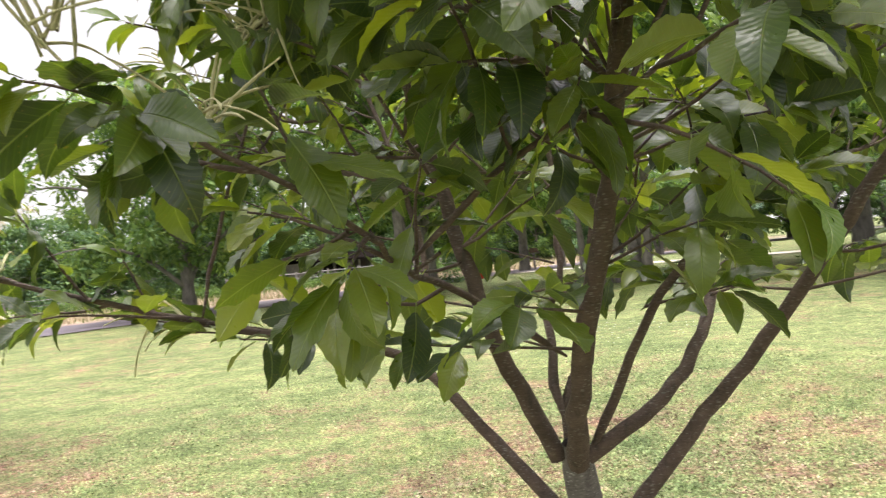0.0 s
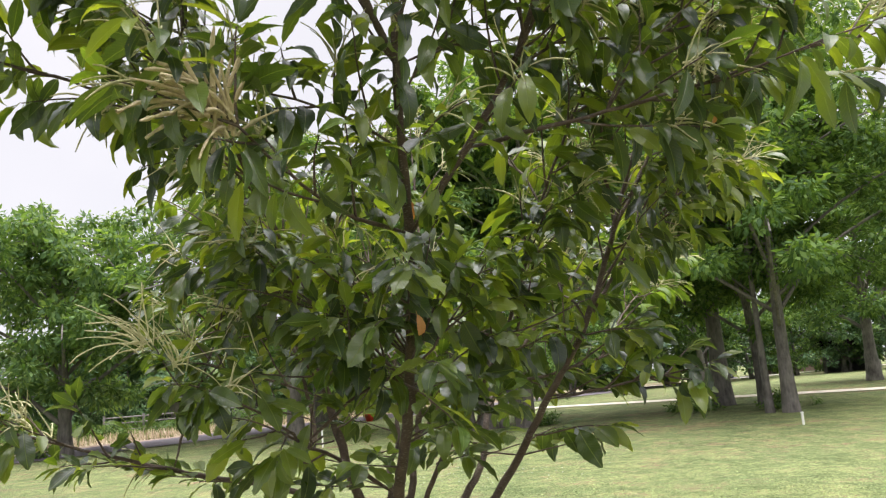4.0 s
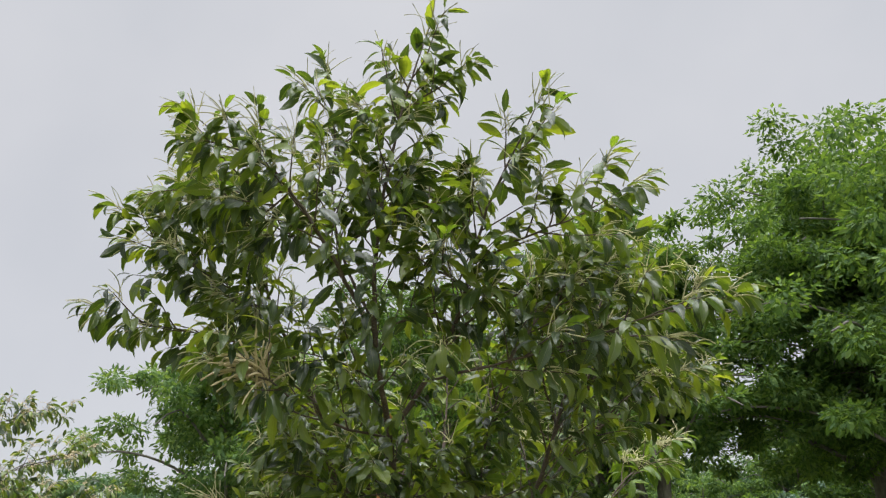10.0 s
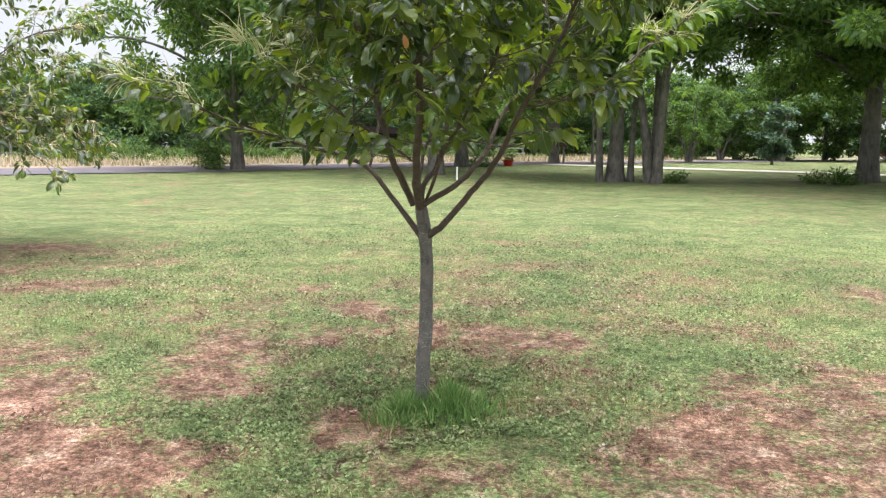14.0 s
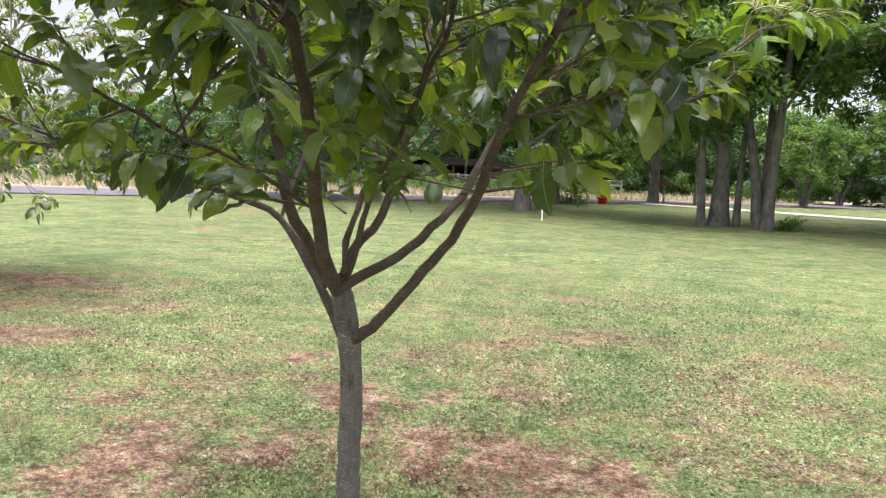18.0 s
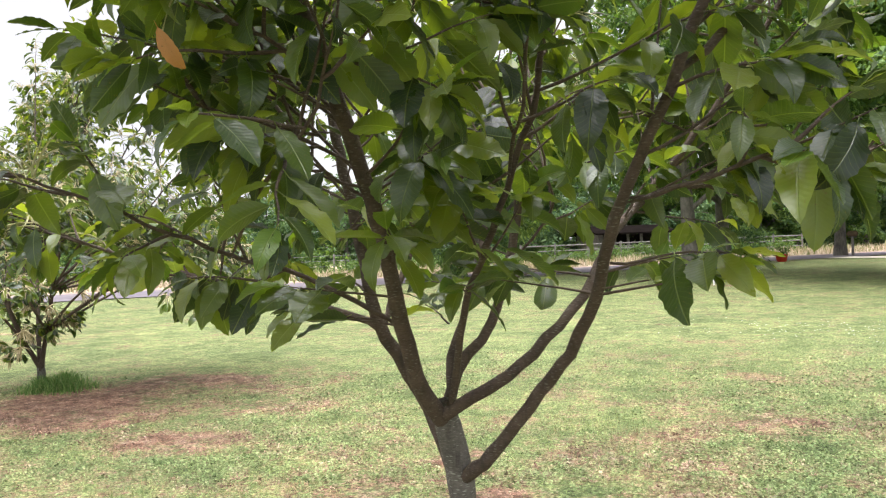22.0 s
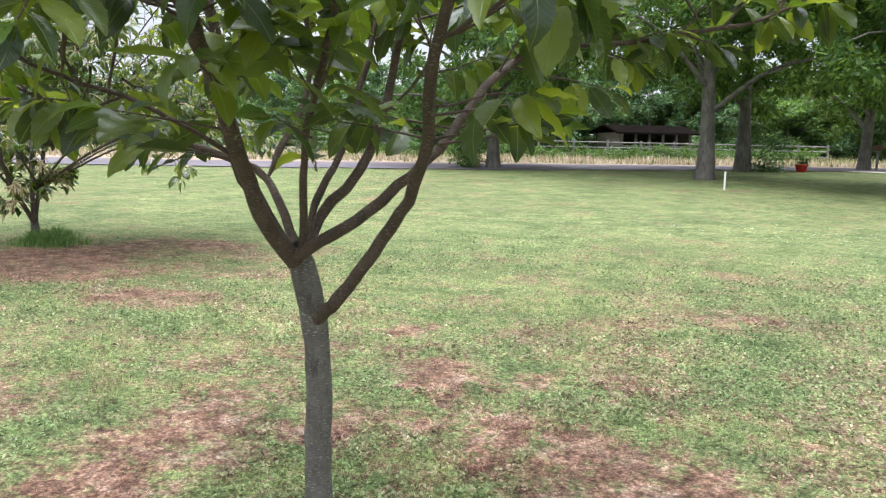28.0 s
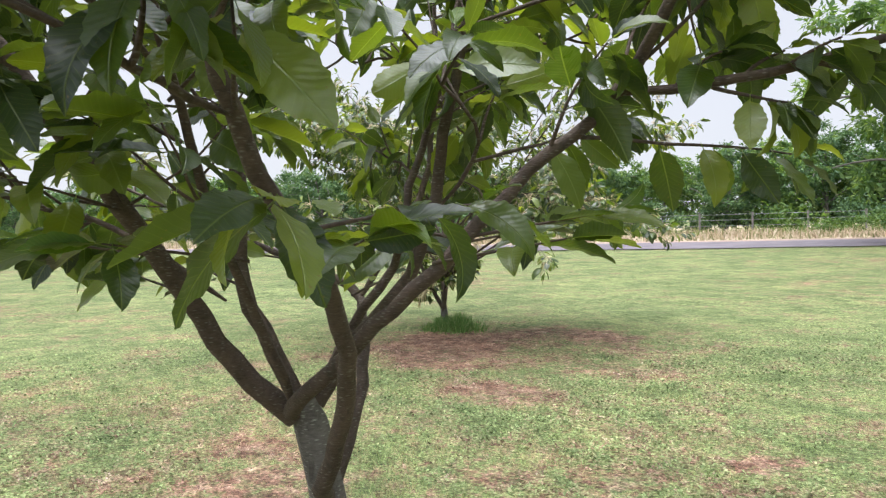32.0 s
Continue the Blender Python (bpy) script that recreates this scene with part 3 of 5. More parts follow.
class Grown:
    """What grows on a young chestnut: wood, leaves and catkins, gathered before they are made into meshes."""

    def __init__(self, seed, middle, old=0.0, leaf=0.15, floor=0.0, shapes=None):
        self.r = np.random.default_rng(seed)
        self.limbs, self.twigs, self.leaves, self.tufts = [], [], [], []
        self.middle, self.old, self.leaf, self.floor, self.shapes = np.array(middle, float), old, leaf, floor, shapes or SHAPES

    def limb(self, points, r0, r1, name="limb"):
        line = spline(points, 0.045)
        jig = self.r.normal(0, 0.0022, line.shape)
        jig[:2] = 0
        line = line + jig
        self.limbs.append((name, line, r0, r1))
        return line

    def add_leaf(self, at, way, size, young=0.0):
        r = self.r
        way = unit(way)
        low = self.floor + (0.0 if at[0] > 0.05 else -0.07 if at[0] > -0.42 else 0.12 if at[0] > -2 else 0.0) + r.uniform(-0.05, 0.04)
        low += 0.04 if at[1] > 1.2 and at[0] > -0.2 and self.floor > 1 else 0.0
        if at[2] < 2.05 and self.floor > 1:
            size *= 0.9 if at[0] < -0.15 else 1.06 if at[1] > 1.1 else 1.0
        if (at + way * size * 1.05)[2] < low:
            way = unit(way + np.array([0, 0, 0.9]))
            if (at + way * size * 1.05)[2] < low:
                return
        kind = int(r.integers(7))
        if at[2] > 2.0:
            size *= 1.10
        if at[2] > 2.0 and r.random() < 0.93:
            kind = int(r.integers(7, 10))
            way = unit(way + np.array([0, 0, -0.12]))
        face = unit(np.array([0, 0, 1.0]) + r.normal(0, 0.42, 3))
        side = unit(np.cross(face, way))
        face = np.cross(way, side)
        self.leaves.append((at + way * size * 0.12, way, side, face, size, kind, young))

    def shoot(self, at, way, length, r0, leaves, flower=0.0, size=1.0, young=0.0, lift=0.25):
        """A leafy shoot: it rises a little, then bows under its leaves."""
        r = self.r
        way = unit(way)
        p, d, line = np.array(at, float), way.copy(), [np.array(at, float)]
        n = 7
        for k in range(n):
            d = unit(d + r.normal(0, 0.07, 3) + np.array([0, 0, lift * (0.5 - k / n)]))
            if p[2] < self.floor + 0.14:
                d = unit(d * (1, 1, 0) + (0, 0, 0.15))
            p = p + d * length / n
            line.append(p.copy())
        line = np.array(line)
        self.twigs.append((line, r0, max(0.0012, r0 * 0.4)))
        across = unit(np.cross(way, [0, 0, 1.0]))
        if at[2] < 2.05 and self.floor > 1:
            leaves = max(4, round(leaves * (0.72 if at[1] < 1.1 or at[0] < -0.12 else 0.9)))
        for k in range(leaves):
            t = 0.22 + 0.78 * ((k + r.random() * 0.6) / leaves) ** (0.8 if at[2] > 2.05 else 0.5)
            i = min(int(t * n), n - 1)
            q = line[i] + (line[i + 1] - line[i]) * (t * n - i)
            s = 1 if k % 2 else -1
            out = across * s * r.uniform(0.35, 1.0) + way * r.uniform(0.1, 0.9) * (0.5 + t) + np.array([0, 0, r.uniform(-1.0, 0.12)])
            grow = 1.0 if t < 0.85 else 0.8
            self.add_leaf(q, out, self.leaf * size * grow * r.uniform(0.72, 1.2), max(young, (t - 0.8) * 1.3 * r.random()))
        for k in range(2):
            self.add_leaf(line[-1], d + r.normal(0, 0.35, 3), self.leaf * size * r.uniform(0.55, 0.85), max(young, 0.35 * r.random() + 0.2))
        if self.floor > 1 and at[2] < 1.95 and at[0] > -0.3:
            flower = 0
        if flower > 0 and r.random() < flower:
            self.flowers(line[-3], d, int(r.integers(6, 13)))
        return line

    def flowers(self, at, way, count, length=0.165, thick=0.0027, faded=False):
        """A spray of catkins."""
        r, tuft = self.r, []
        for k in range(count):
            out = unit(unit(way) * r.uniform(0.5, 1.1) + r.normal(0, 0.55, 3) + np.array([0, 0, 0.45]))
            p, line, n = at + r.normal(0, 0.012, 3), [], 8 if self.floor > 1 else 5
            size = length * r.uniform(0.6, 1.25)
            for i in range(n):
                line.append(p.copy())
                out = unit(out + np.array([0, 0, -0.12 - 0.23 * self.old]) + r.normal(0, 0.075, 3))
                p = p + out * size / n
            tuft.append(tube(np.array(line), thick * (1 + 0.6 * self.old), thick * 0.6, 4 if self.floor > 1 else 3, 0.9, r))
        self.tufts.append((*joined(tuft), faded or self.old > 0.5))

    def bough(self, points, r0, r1, start=0.35, gap=0.11, reach=0.42, flower=0.25, leaves=10, size=1.0, young=0.0, name="limb", tip=True):
        """A limb with side shoots from start to its end."""
        r, line = self.r, self.limb(points, r0, r1, name)
        run = np.concatenate([[0], np.cumsum(np.linalg.norm(np.diff(line, axis=0), axis=1))])
        s, turn = run[-1] * start, r.random() * 6.28
        while s < run[-1]:
            i = min(int(np.searchsorted(run, s)), len(line) - 1)
            t = s / run[-1]
            along = unit(line[i] - line[max(i - 2, 0)])
            turn += 2.4 + r.normal(0, 0.3)
            a = unit(np.cross(along, [0.3, 0.1, 1.0]))
            b = np.cross(along, a)
            out = unit(line[i] - self.middle) * np.array([1, 1, 0.25])
            way = unit((a * math.cos(turn) + b * math.sin(turn)) * 0.9 + along * 0.6 + out * 0.55 + np.array([0, 0, 0.12]))
            self.shoot(line[i], way, reach * r.uniform(0.55, 1.25) * (1.1 - 0.45 * t), 0.0042, leaves + int(r.integers(-2, 2)), flower * (0.5 + 1.1 * t), size, young)
            s += gap * 0.60 * r.uniform(0.6, 1.5)
        if tip:
            self.shoot(line[-1], line[-1] - line[-4], reach * 0.8, max(r1, 0.003), leaves + 2, min(1.0, flower * 2.5), size, max(young, 0.3), 0.1)
        return line


def leaf_frame(l):
    at, way, side, face, size = l[:5]
    m = Matrix.Identity(4)
    for i in range(3):
        m[i][0], m[i][1], m[i][2], m[i][3] = way[i] * size, side[i] * size, face[i] * size, at[i]
    return m


def leaf_heap(name, leaves, mat, shapes):
    vs, qs, uvs, k = [], [], [], 0
    for at, way, side, face, size, kind, young in leaves:
        v, q, uv = shapes[kind]
        vs.append(at + size * (v[:, :1] * way + v[:, 1:2] * side + v[:, 2:3] * face))
        qs.append(q + k)
        uvs.append(uv)
        k += len(v)
    return soup(name, np.concatenate(vs), np.concatenate(qs), mat, np.concatenate(uvs), True)


def raise_tree(g, base, label, near=None, count=0, grouped="young chestnut trees"):
    """Makes the meshes of a grown tree under one thing."""
    tree = empty("chestnut_tree", base, label, "tree", grouped)
    o = np.array(base)
    for name, line, r0, r1 in g.limbs:
        v, q = tube(line - o, r0, r1, 9 if r0 > 0.012 else 6, 0.10, g.r, 0.012 if name == "trunk" else r0 * 0.15, name != "trunk" and r0 < 0.0147, name == "trunk")
        link_mesh(name, soup(name, v, q, None, smooth=True), BARK if name == "trunk" else LIMB_BARK, tree)
    v, q = joined([tube(l - o, a, b, 5) for l, a, b in g.twigs])
    tagged(link_mesh("twig_growth", soup("twig_growth", v, q, None, smooth=True), LIMB_BARK, tree, "thin brown shoots"), kind="stuff")
    for v, q, faded in g.tufts:
        link_mesh("catkin_spray", soup("catkin_spray", v - o, q, None, smooth=True), CATKIN_OLD if faded else CATKIN, tree)
    leaves = [(l[0] - o, *l[1:]) for l in g.leaves]
    if count:
        leaves.sort(key=lambda l: np.linalg.norm(l[0] + o - np.array(near)))
        shared = {}
        for l in leaves[:count]:
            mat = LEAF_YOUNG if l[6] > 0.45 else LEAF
            key = (l[5], mat.name)
            if key not in shared:
                v, q, uv = SHAPES[l[5]]
                shared[key] = soup("leaf", v, q, mat, uv, True)
            link_mesh("leaf", shared[key], None, tree, "", leaf_frame(l))
        leaves = leaves[count:]
    low = 2.05 - base[2]
    fine = SHAPES if g.shapes is MIDDLE else g.shapes
    old = [l for l in leaves if l[6] <= 0.45]
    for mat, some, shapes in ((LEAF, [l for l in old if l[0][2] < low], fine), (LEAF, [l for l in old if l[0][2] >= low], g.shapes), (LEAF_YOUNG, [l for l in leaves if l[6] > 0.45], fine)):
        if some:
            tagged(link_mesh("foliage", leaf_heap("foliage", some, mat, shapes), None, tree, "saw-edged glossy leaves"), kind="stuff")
    return tree


BASE = (0.25, 1.65, -0.07)
g = Grown(11, (0.3, 1.2, 2.0), 0.0, 0.122, 1.36, MIDDLE)
g.limb([(0.247, 1.656, -0.12), (0.264, 1.636, 0.255), (0.277, 1.624, 0.461), (0.28, 1.622, 0.817), (0.266, 1.598, 1.02), (0.245, 1.57, 1.15)], 0.041, 0.035, "trunk")
# leader, bowing over the lawn, and what forks from it
g.bough([(0.252, 1.554, 1.108), (0.244, 1.437, 1.233), (0.261, 1.32, 1.417), (0.284, 1.234, 1.543), (0.302, 1.035, 1.83), (0.305, 0.82, 2.12),
         (0.28, 0.56, 2.52), (0.31, 0.47, 2.98), (0.37, 0.44, 3.26), (0.42, 0.42, 3.51), (0.47, 0.41, 3.68)], 0.0205, 0.005, 0.22, 0.11, 0.42, 0.35)
g.bough([(0.305, 0.82, 2.12), (0.60, 0.64, 2.53), (0.73, 0.52, 2.89), (0.84, 0.44, 3.14), (0.93, 0.40, 3.28)], 0.0125, 0.004, 0.25, 0.10, 0.40, 0.5)
g.bough([(0.28, 0.56, 2.52), (0.12, 0.36, 2.83), (-0.01, 0.21, 3.04), (-0.10, 0.15, 3.14), (-0.22, 0.12, 3.22)], 0.0105, 0.004, 0.25, 0.10, 0.38, 0.6)
g.bough([(0.28, 0.56, 2.55), (0.12, 0.60, 2.91), (0.07, 0.62, 3.22), (0.08, 0.62, 3.50), (0.05, 0.62, 3.70)], 0.0085, 0.003, 0.3, 0.11, 0.34, 0.6)
g.bough([(0.305, 0.80, 2.12), (0.12, 0.62, 2.15), (-0.03, 0.45, 2.24), (-0.14, 0.34, 2.33)], 0.007, 0.003, 0.3, 0.11, 0.34, 0.5)
g.bough([(0.48, 0.72, 2.34), (0.84, 0.58, 2.38), (1.14, 0.52, 2.44), (1.40, 0.50, 2.51), (1.56, 0.50, 2.54)], 0.007, 0.003, 0.25, 0.11, 0.36, 0.6)
g.bough([(0.70, 0.55, 2.80), (0.94, 0.46, 2.88), (1.12, 0.42, 2.93), (1.22, 0.43, 2.98)], 0.006, 0.003, 0.25, 0.11, 0.34, 0.6)
g.bough([(0.73, 0.52, 2.89), (0.66, 0.62, 3.05), (0.60, 0.72, 3.18)], 0.005, 0.003, 0.2, 0.11, 0.30, 0.5)
g.bough([(-0.01, 0.21, 3.04), (-0.24, 0.32, 3.10), (-0.44, 0.40, 3.18)], 0.006, 0.003, 0.25, 0.11, 0.32, 0.7)
g.bough([(0.42, 0.42, 3.51), (0.52, 0.39, 3.56), (0.60, 0.36, 3.58)], 0.005, 0.003, 0.25, 0.11, 0.24, 0.5)
# limb towards the second tree
g.bough([(0.215, 1.58, 1.12), (0.15, 1.53, 1.275), (0.104, 1.50, 1.38), (0.03, 1.52, 1.68), (-0.055, 1.50, 2.10), (-0.20, 1.32, 2.48),
         (-0.31, 1.10, 2.78), (-0.38, 0.90, 3.06), (-0.47, 0.78, 3.24), (-0.60, 0.74, 3.44)], 0.0180, 0.004, 0.32, 0.10, 0.40, 0.5)
g.bough([(-0.28, 1.16, 2.68), (-0.58, 1.02, 2.91), (-0.73, 0.92, 3.05), (-0.88, 0.85, 3.15)], 0.008, 0.003, 0.3, 0.10, 0.36, 0.6)
g.bough([(-0.19, 1.33, 2.46), (-0.40, 1.14, 2.62), (-0.66, 0.97, 2.68), (-0.86, 0.82, 2.70)], 0.007, 0.003, 0.3, 0.11, 0.34, 0.5)
g.bough([(-0.055, 1.50, 2.10), (-0.20, 1.50, 2.14), (-0.34, 1.52, 2.18)], 0.006, 0.003, 0.3, 0.11, 0.28, 0.3)
# slender stems from the fork
g.bough([(0.27, 1.55, 1.12), (0.308, 1.514, 1.195), (0.344, 1.464, 1.293), (0.393, 1.406, 1.418), (0.459, 1.349, 1.516), (0.64, 1.22, 1.85), (0.74, 1.06, 2.2), (0.86, 0.92, 2.5)],
        0.0100, 0.004, 0.46, 0.11, 0.38, 0.3)
g.bough([(0.255, 1.60, 1.15), (0.231, 1.678, 1.252), (0.243, 1.717, 1.313), (0.246, 1.79, 1.399), (0.29, 1.80, 1.53), (0.30, 1.92, 1.90), (0.22, 2.05, 2.3)], 0.0120, 0.004, 0.50, 0.11, 0.38, 0.3)
g.bough([(0.25, 1.60, 1.13), (0.258, 1.665, 1.215), (0.312, 1.70, 1.297), (0.338, 1.775, 1.386), (0.365, 1.815, 1.504), (0.42, 1.88, 1.88), (0.46, 2.10, 2.40), (0.48, 2.25, 2.8)], 0.0155, 0.004, 0.42, 0.11, 0.40, 0.4)
# curved limb and the one that leaves the trunk lowest
g.bough([(0.27, 1.54, 1.125), (0.345, 1.535, 1.17), (0.435, 1.553, 1.225), (0.529, 1.60, 1.315), (0.603, 1.688, 1.411), (0.66, 1.834, 1.566), (0.753, 1.96, 1.70), (0.936, 1.984, 1.921),
         (1.144, 2.064, 2.298), (1.22, 2.10, 2.70)], 0.0158, 0.004, 0.36, 0.10, 0.38, 0.4)
g.bough([(0.753, 1.955, 1.695), (0.926, 2.047, 1.70), (1.106, 2.146, 1.73), (1.30, 2.24, 1.775), (1.48, 2.36, 1.88)], 0.0095, 0.004, 0.08, 0.085, 0.15, 0.3, 8, 0.8)
g.bough([(1.30, 2.24, 1.775), (1.50, 2.36, 2.0), (1.70, 2.48, 2.14), (1.80, 2.54, 2.20)], 0.006, 0.003, 0.25, 0.10, 0.30, 0.9, 8, 1.0, 0.7)
g.bough([(0.275, 1.61, 0.94), (0.34, 1.572, 0.985), (0.38, 1.566, 1.019), (0.491, 1.552, 1.150), (0.608, 1.515, 1.292), (0.692, 1.442, 1.425), (0.748, 1.338, 1.560), (0.85, 1.245, 1.743),
         (0.965, 1.19, 1.97), (1.11, 1.19, 2.34), (1.28, 1.20, 2.70), (1.40, 1.20, 2.92)], 0.0180, 0.004, 0.42, 0.11, 0.40, 0.4)
g.bough([(1.02, 1.19, 2.12), (1.28, 1.30, 2.50), (1.50, 1.35, 2.78), (1.62, 1.38, 2.92)], 0.009, 0.003, 0.3, 0.11, 0.38, 0.5)
g.bough([(1.05, 1.19, 2.20), (0.99, 1.02, 2.50), (1.08, 0.92, 2.72), (1.16, 0.90, 2.84)], 0.007, 0.003, 0.3, 0.11, 0.36, 0.5)
g.bough([(0.90, 1.22, 1.84), (1.18, 1.44, 2.12), (1.45, 1.58, 2.32), (1.75, 1.76, 2.44), (1.86, 1.82, 2.47)], 0.009, 0.003, 0.25, 0.11, 0.36, 0.6, young=0.25)
g.bough([(1.18, 1.44, 2.12), (1.42, 1.50, 2.34), (1.66, 1.60, 2.52)], 0.006, 0.003, 0.3, 0.11, 0.34, 0.6)
g.bough([(0.79, 1.30, 1.62), (0.897, 1.20, 1.635), (1.01, 1.09, 1.66), (1.08, 1.00, 1.67)], 0.006, 0.003, 0.45, 0.10, 0.20, 0.3, 7, 0.85, 0.3)
# low limb that turns outwards at a knee
g.bough([(0.265, 1.61, 0.93), (0.184, 1.692, 1.015), (0.089, 1.771, 1.118), (-0.07, 1.85, 1.30), (-0.20, 1.80, 1.37), (-0.469, 1.70, 1.448), (-0.80, 1.50, 1.58), (-1.05, 1.36, 1.68)], 0.0170, 0.003, 0.42, 0.10, 0.32, 0.3)
g.bough([(-0.07, 1.85, 1.30), (-0.06, 1.93, 1.42), (-0.05, 2.04, 1.60), (-0.12, 2.12, 1.90), (-0.25, 2.2, 2.3), (-0.40, 2.28, 2.65)], 0.0110, 0.004, 0.36, 0.11, 0.40, 0.3)
g.bough([(0.235, 1.43, 1.35), (0.058, 1.267, 1.493), (-0.039, 1.109, 1.552), (-0.069, 0.96, 1.602), (-0.143, 0.853, 1.662), (-0.22, 0.75, 1.715)], 0.0075, 0.003, 0.36, 0.12, 0.22, 0.4)
# inner growth that closes the crown
ri = np.random.default_rng(41)
joints = np.concatenate([line[len(line) // 4:] for name, line, a, b in g.limbs if name == "limb"])
for k in range(21):
    p = np.array((0.36, 1.62, 2.12)) + ri.uniform(-1, 1, 3) * (0.78, 0.80, 0.36)
    under = joints[(joints[:, 2] < p[2] - 0.05)]
    s = under[np.argmin(np.linalg.norm(under - p, axis=1) + ri.uniform(0, 0.1, len(under)))]
    e = p + (p - s) * 0.25 + (0, 0, 0.05)
    g.bough([s, (s + p) / 2 + (0, 0, 0.03), p, e], 0.0055, 0.003, 0.35, 0.12, 0.34, 0.12, 10, 0.95, name="branch")
# flowering boughs that fill the top
for pts in (((-0.01, 0.21, 3.04), (-0.16, 0.30, 2.98), (-0.30, 0.36, 3.02)), ((0.12, 0.36, 2.83), (-0.06, 0.42, 2.94), (-0.22, 0.46, 3.04)), ((-0.31, 1.10, 2.78), (-0.46, 0.90, 2.86), (-0.60, 0.78, 2.94)),
            ((-0.40, 1.14, 2.62), (-0.34, 0.96, 2.70), (-0.30, 0.80, 2.74)), ((0.30, 0.48, 2.95), (0.42, 0.52, 3.05), (0.52, 0.56, 3.10)), ((0.60, 0.64, 2.53), (0.80, 0.70, 2.66), (0.98, 0.76, 2.76)),
            ((0.84, 0.58, 2.38), (0.98, 0.56, 2.56), (1.16, 0.54, 2.68)), ((0.60, 0.64, 2.53), (0.66, 0.52, 2.66), (0.58, 0.44, 2.76)), ((-0.38, 0.90, 3.06), (-0.56, 0.86, 3.16), (-0.70, 0.82, 3.22)),
            ((0.12, 0.60, 2.91), (0.26, 0.66, 3.10), (0.34, 0.70, 3.22)), ((1.18, 1.44, 2.12), (1.24, 1.10, 2.42), (1.34, 0.92, 2.60)), ((0.08, 0.62, 3.45), (0.20, 0.58, 3.52), (0.28, 0.54, 3.58))):
    g.bough(pts, 0.0055, 0.003, 0.25, 0.10, 0.30, 0.75, 9)
# leaves about the middle of the leader
for pts in (((0.29, 0.68, 2.33), (0.12, 0.62, 2.42), (-0.04, 0.58, 2.46)), ((0.28, 0.56, 2.52), (0.42, 0.62, 2.60), (0.52, 0.70, 2.64)), ((-0.055, 1.50, 2.10), (0.10, 1.30, 2.28), (0.18, 1.15, 2.38))):
    g.bough(pts, 0.005, 0.003, 0.25, 0.11, 0.28, 0.4, 9, name="branch")
# leafy boughs low on the far side of the fork and beside the leader
for pts in (((0.293, 1.12, 1.70), (0.16, 1.05, 1.86), (0.05, 1.05, 1.94)), ((0.03, 1.52, 1.68), (-0.05, 1.42, 1.84), (-0.12, 1.38, 1.96)),
            ((0.02, 1.52, 1.74), (0.14, 1.42, 1.88), (0.24, 1.38, 1.95)),
            ((0.42, 1.88, 1.88), (0.60, 2.02, 1.92), (0.78, 2.20, 1.96)), ((0.30, 1.88, 1.75), (0.14, 1.98, 1.78), (0.0, 2.10, 1.84)),
            ((-0.05, 2.04, 1.60), (-0.22, 2.06, 1.66), (-0.40, 2.06, 1.72)), ((0.03, 1.52, 1.68), (-0.16, 1.58, 1.76), (-0.34, 1.62, 1.82)),
            ((0.36, 1.81, 1.49), (0.48, 1.86, 1.64), (0.50, 1.74, 1.78))):
    g.bough(pts, 0.005, 0.003, 0.3, 0.11, 0.28, 0.05, 10, name="branch")
# short boughs with large leaves before the leader
for pts in (((0.30, 1.05, 1.82), (0.29, 0.88, 1.90), (0.28, 0.72, 1.93)), ((0.29, 1.12, 1.72), (0.20, 0.98, 1.79), (0.12, 0.87, 1.82)), ((0.31, 0.95, 1.95), (0.42, 0.95, 1.99), (0.52, 1.06, 2.02)),
            ((0.30, 1.0, 1.90), (0.40, 0.95, 1.88), (0.46, 0.98, 1.90))):
    g.bough(pts, 0.005, 0.003, 0.25, 0.12, 0.24, 0.05, 8, 1.0, name="branch")
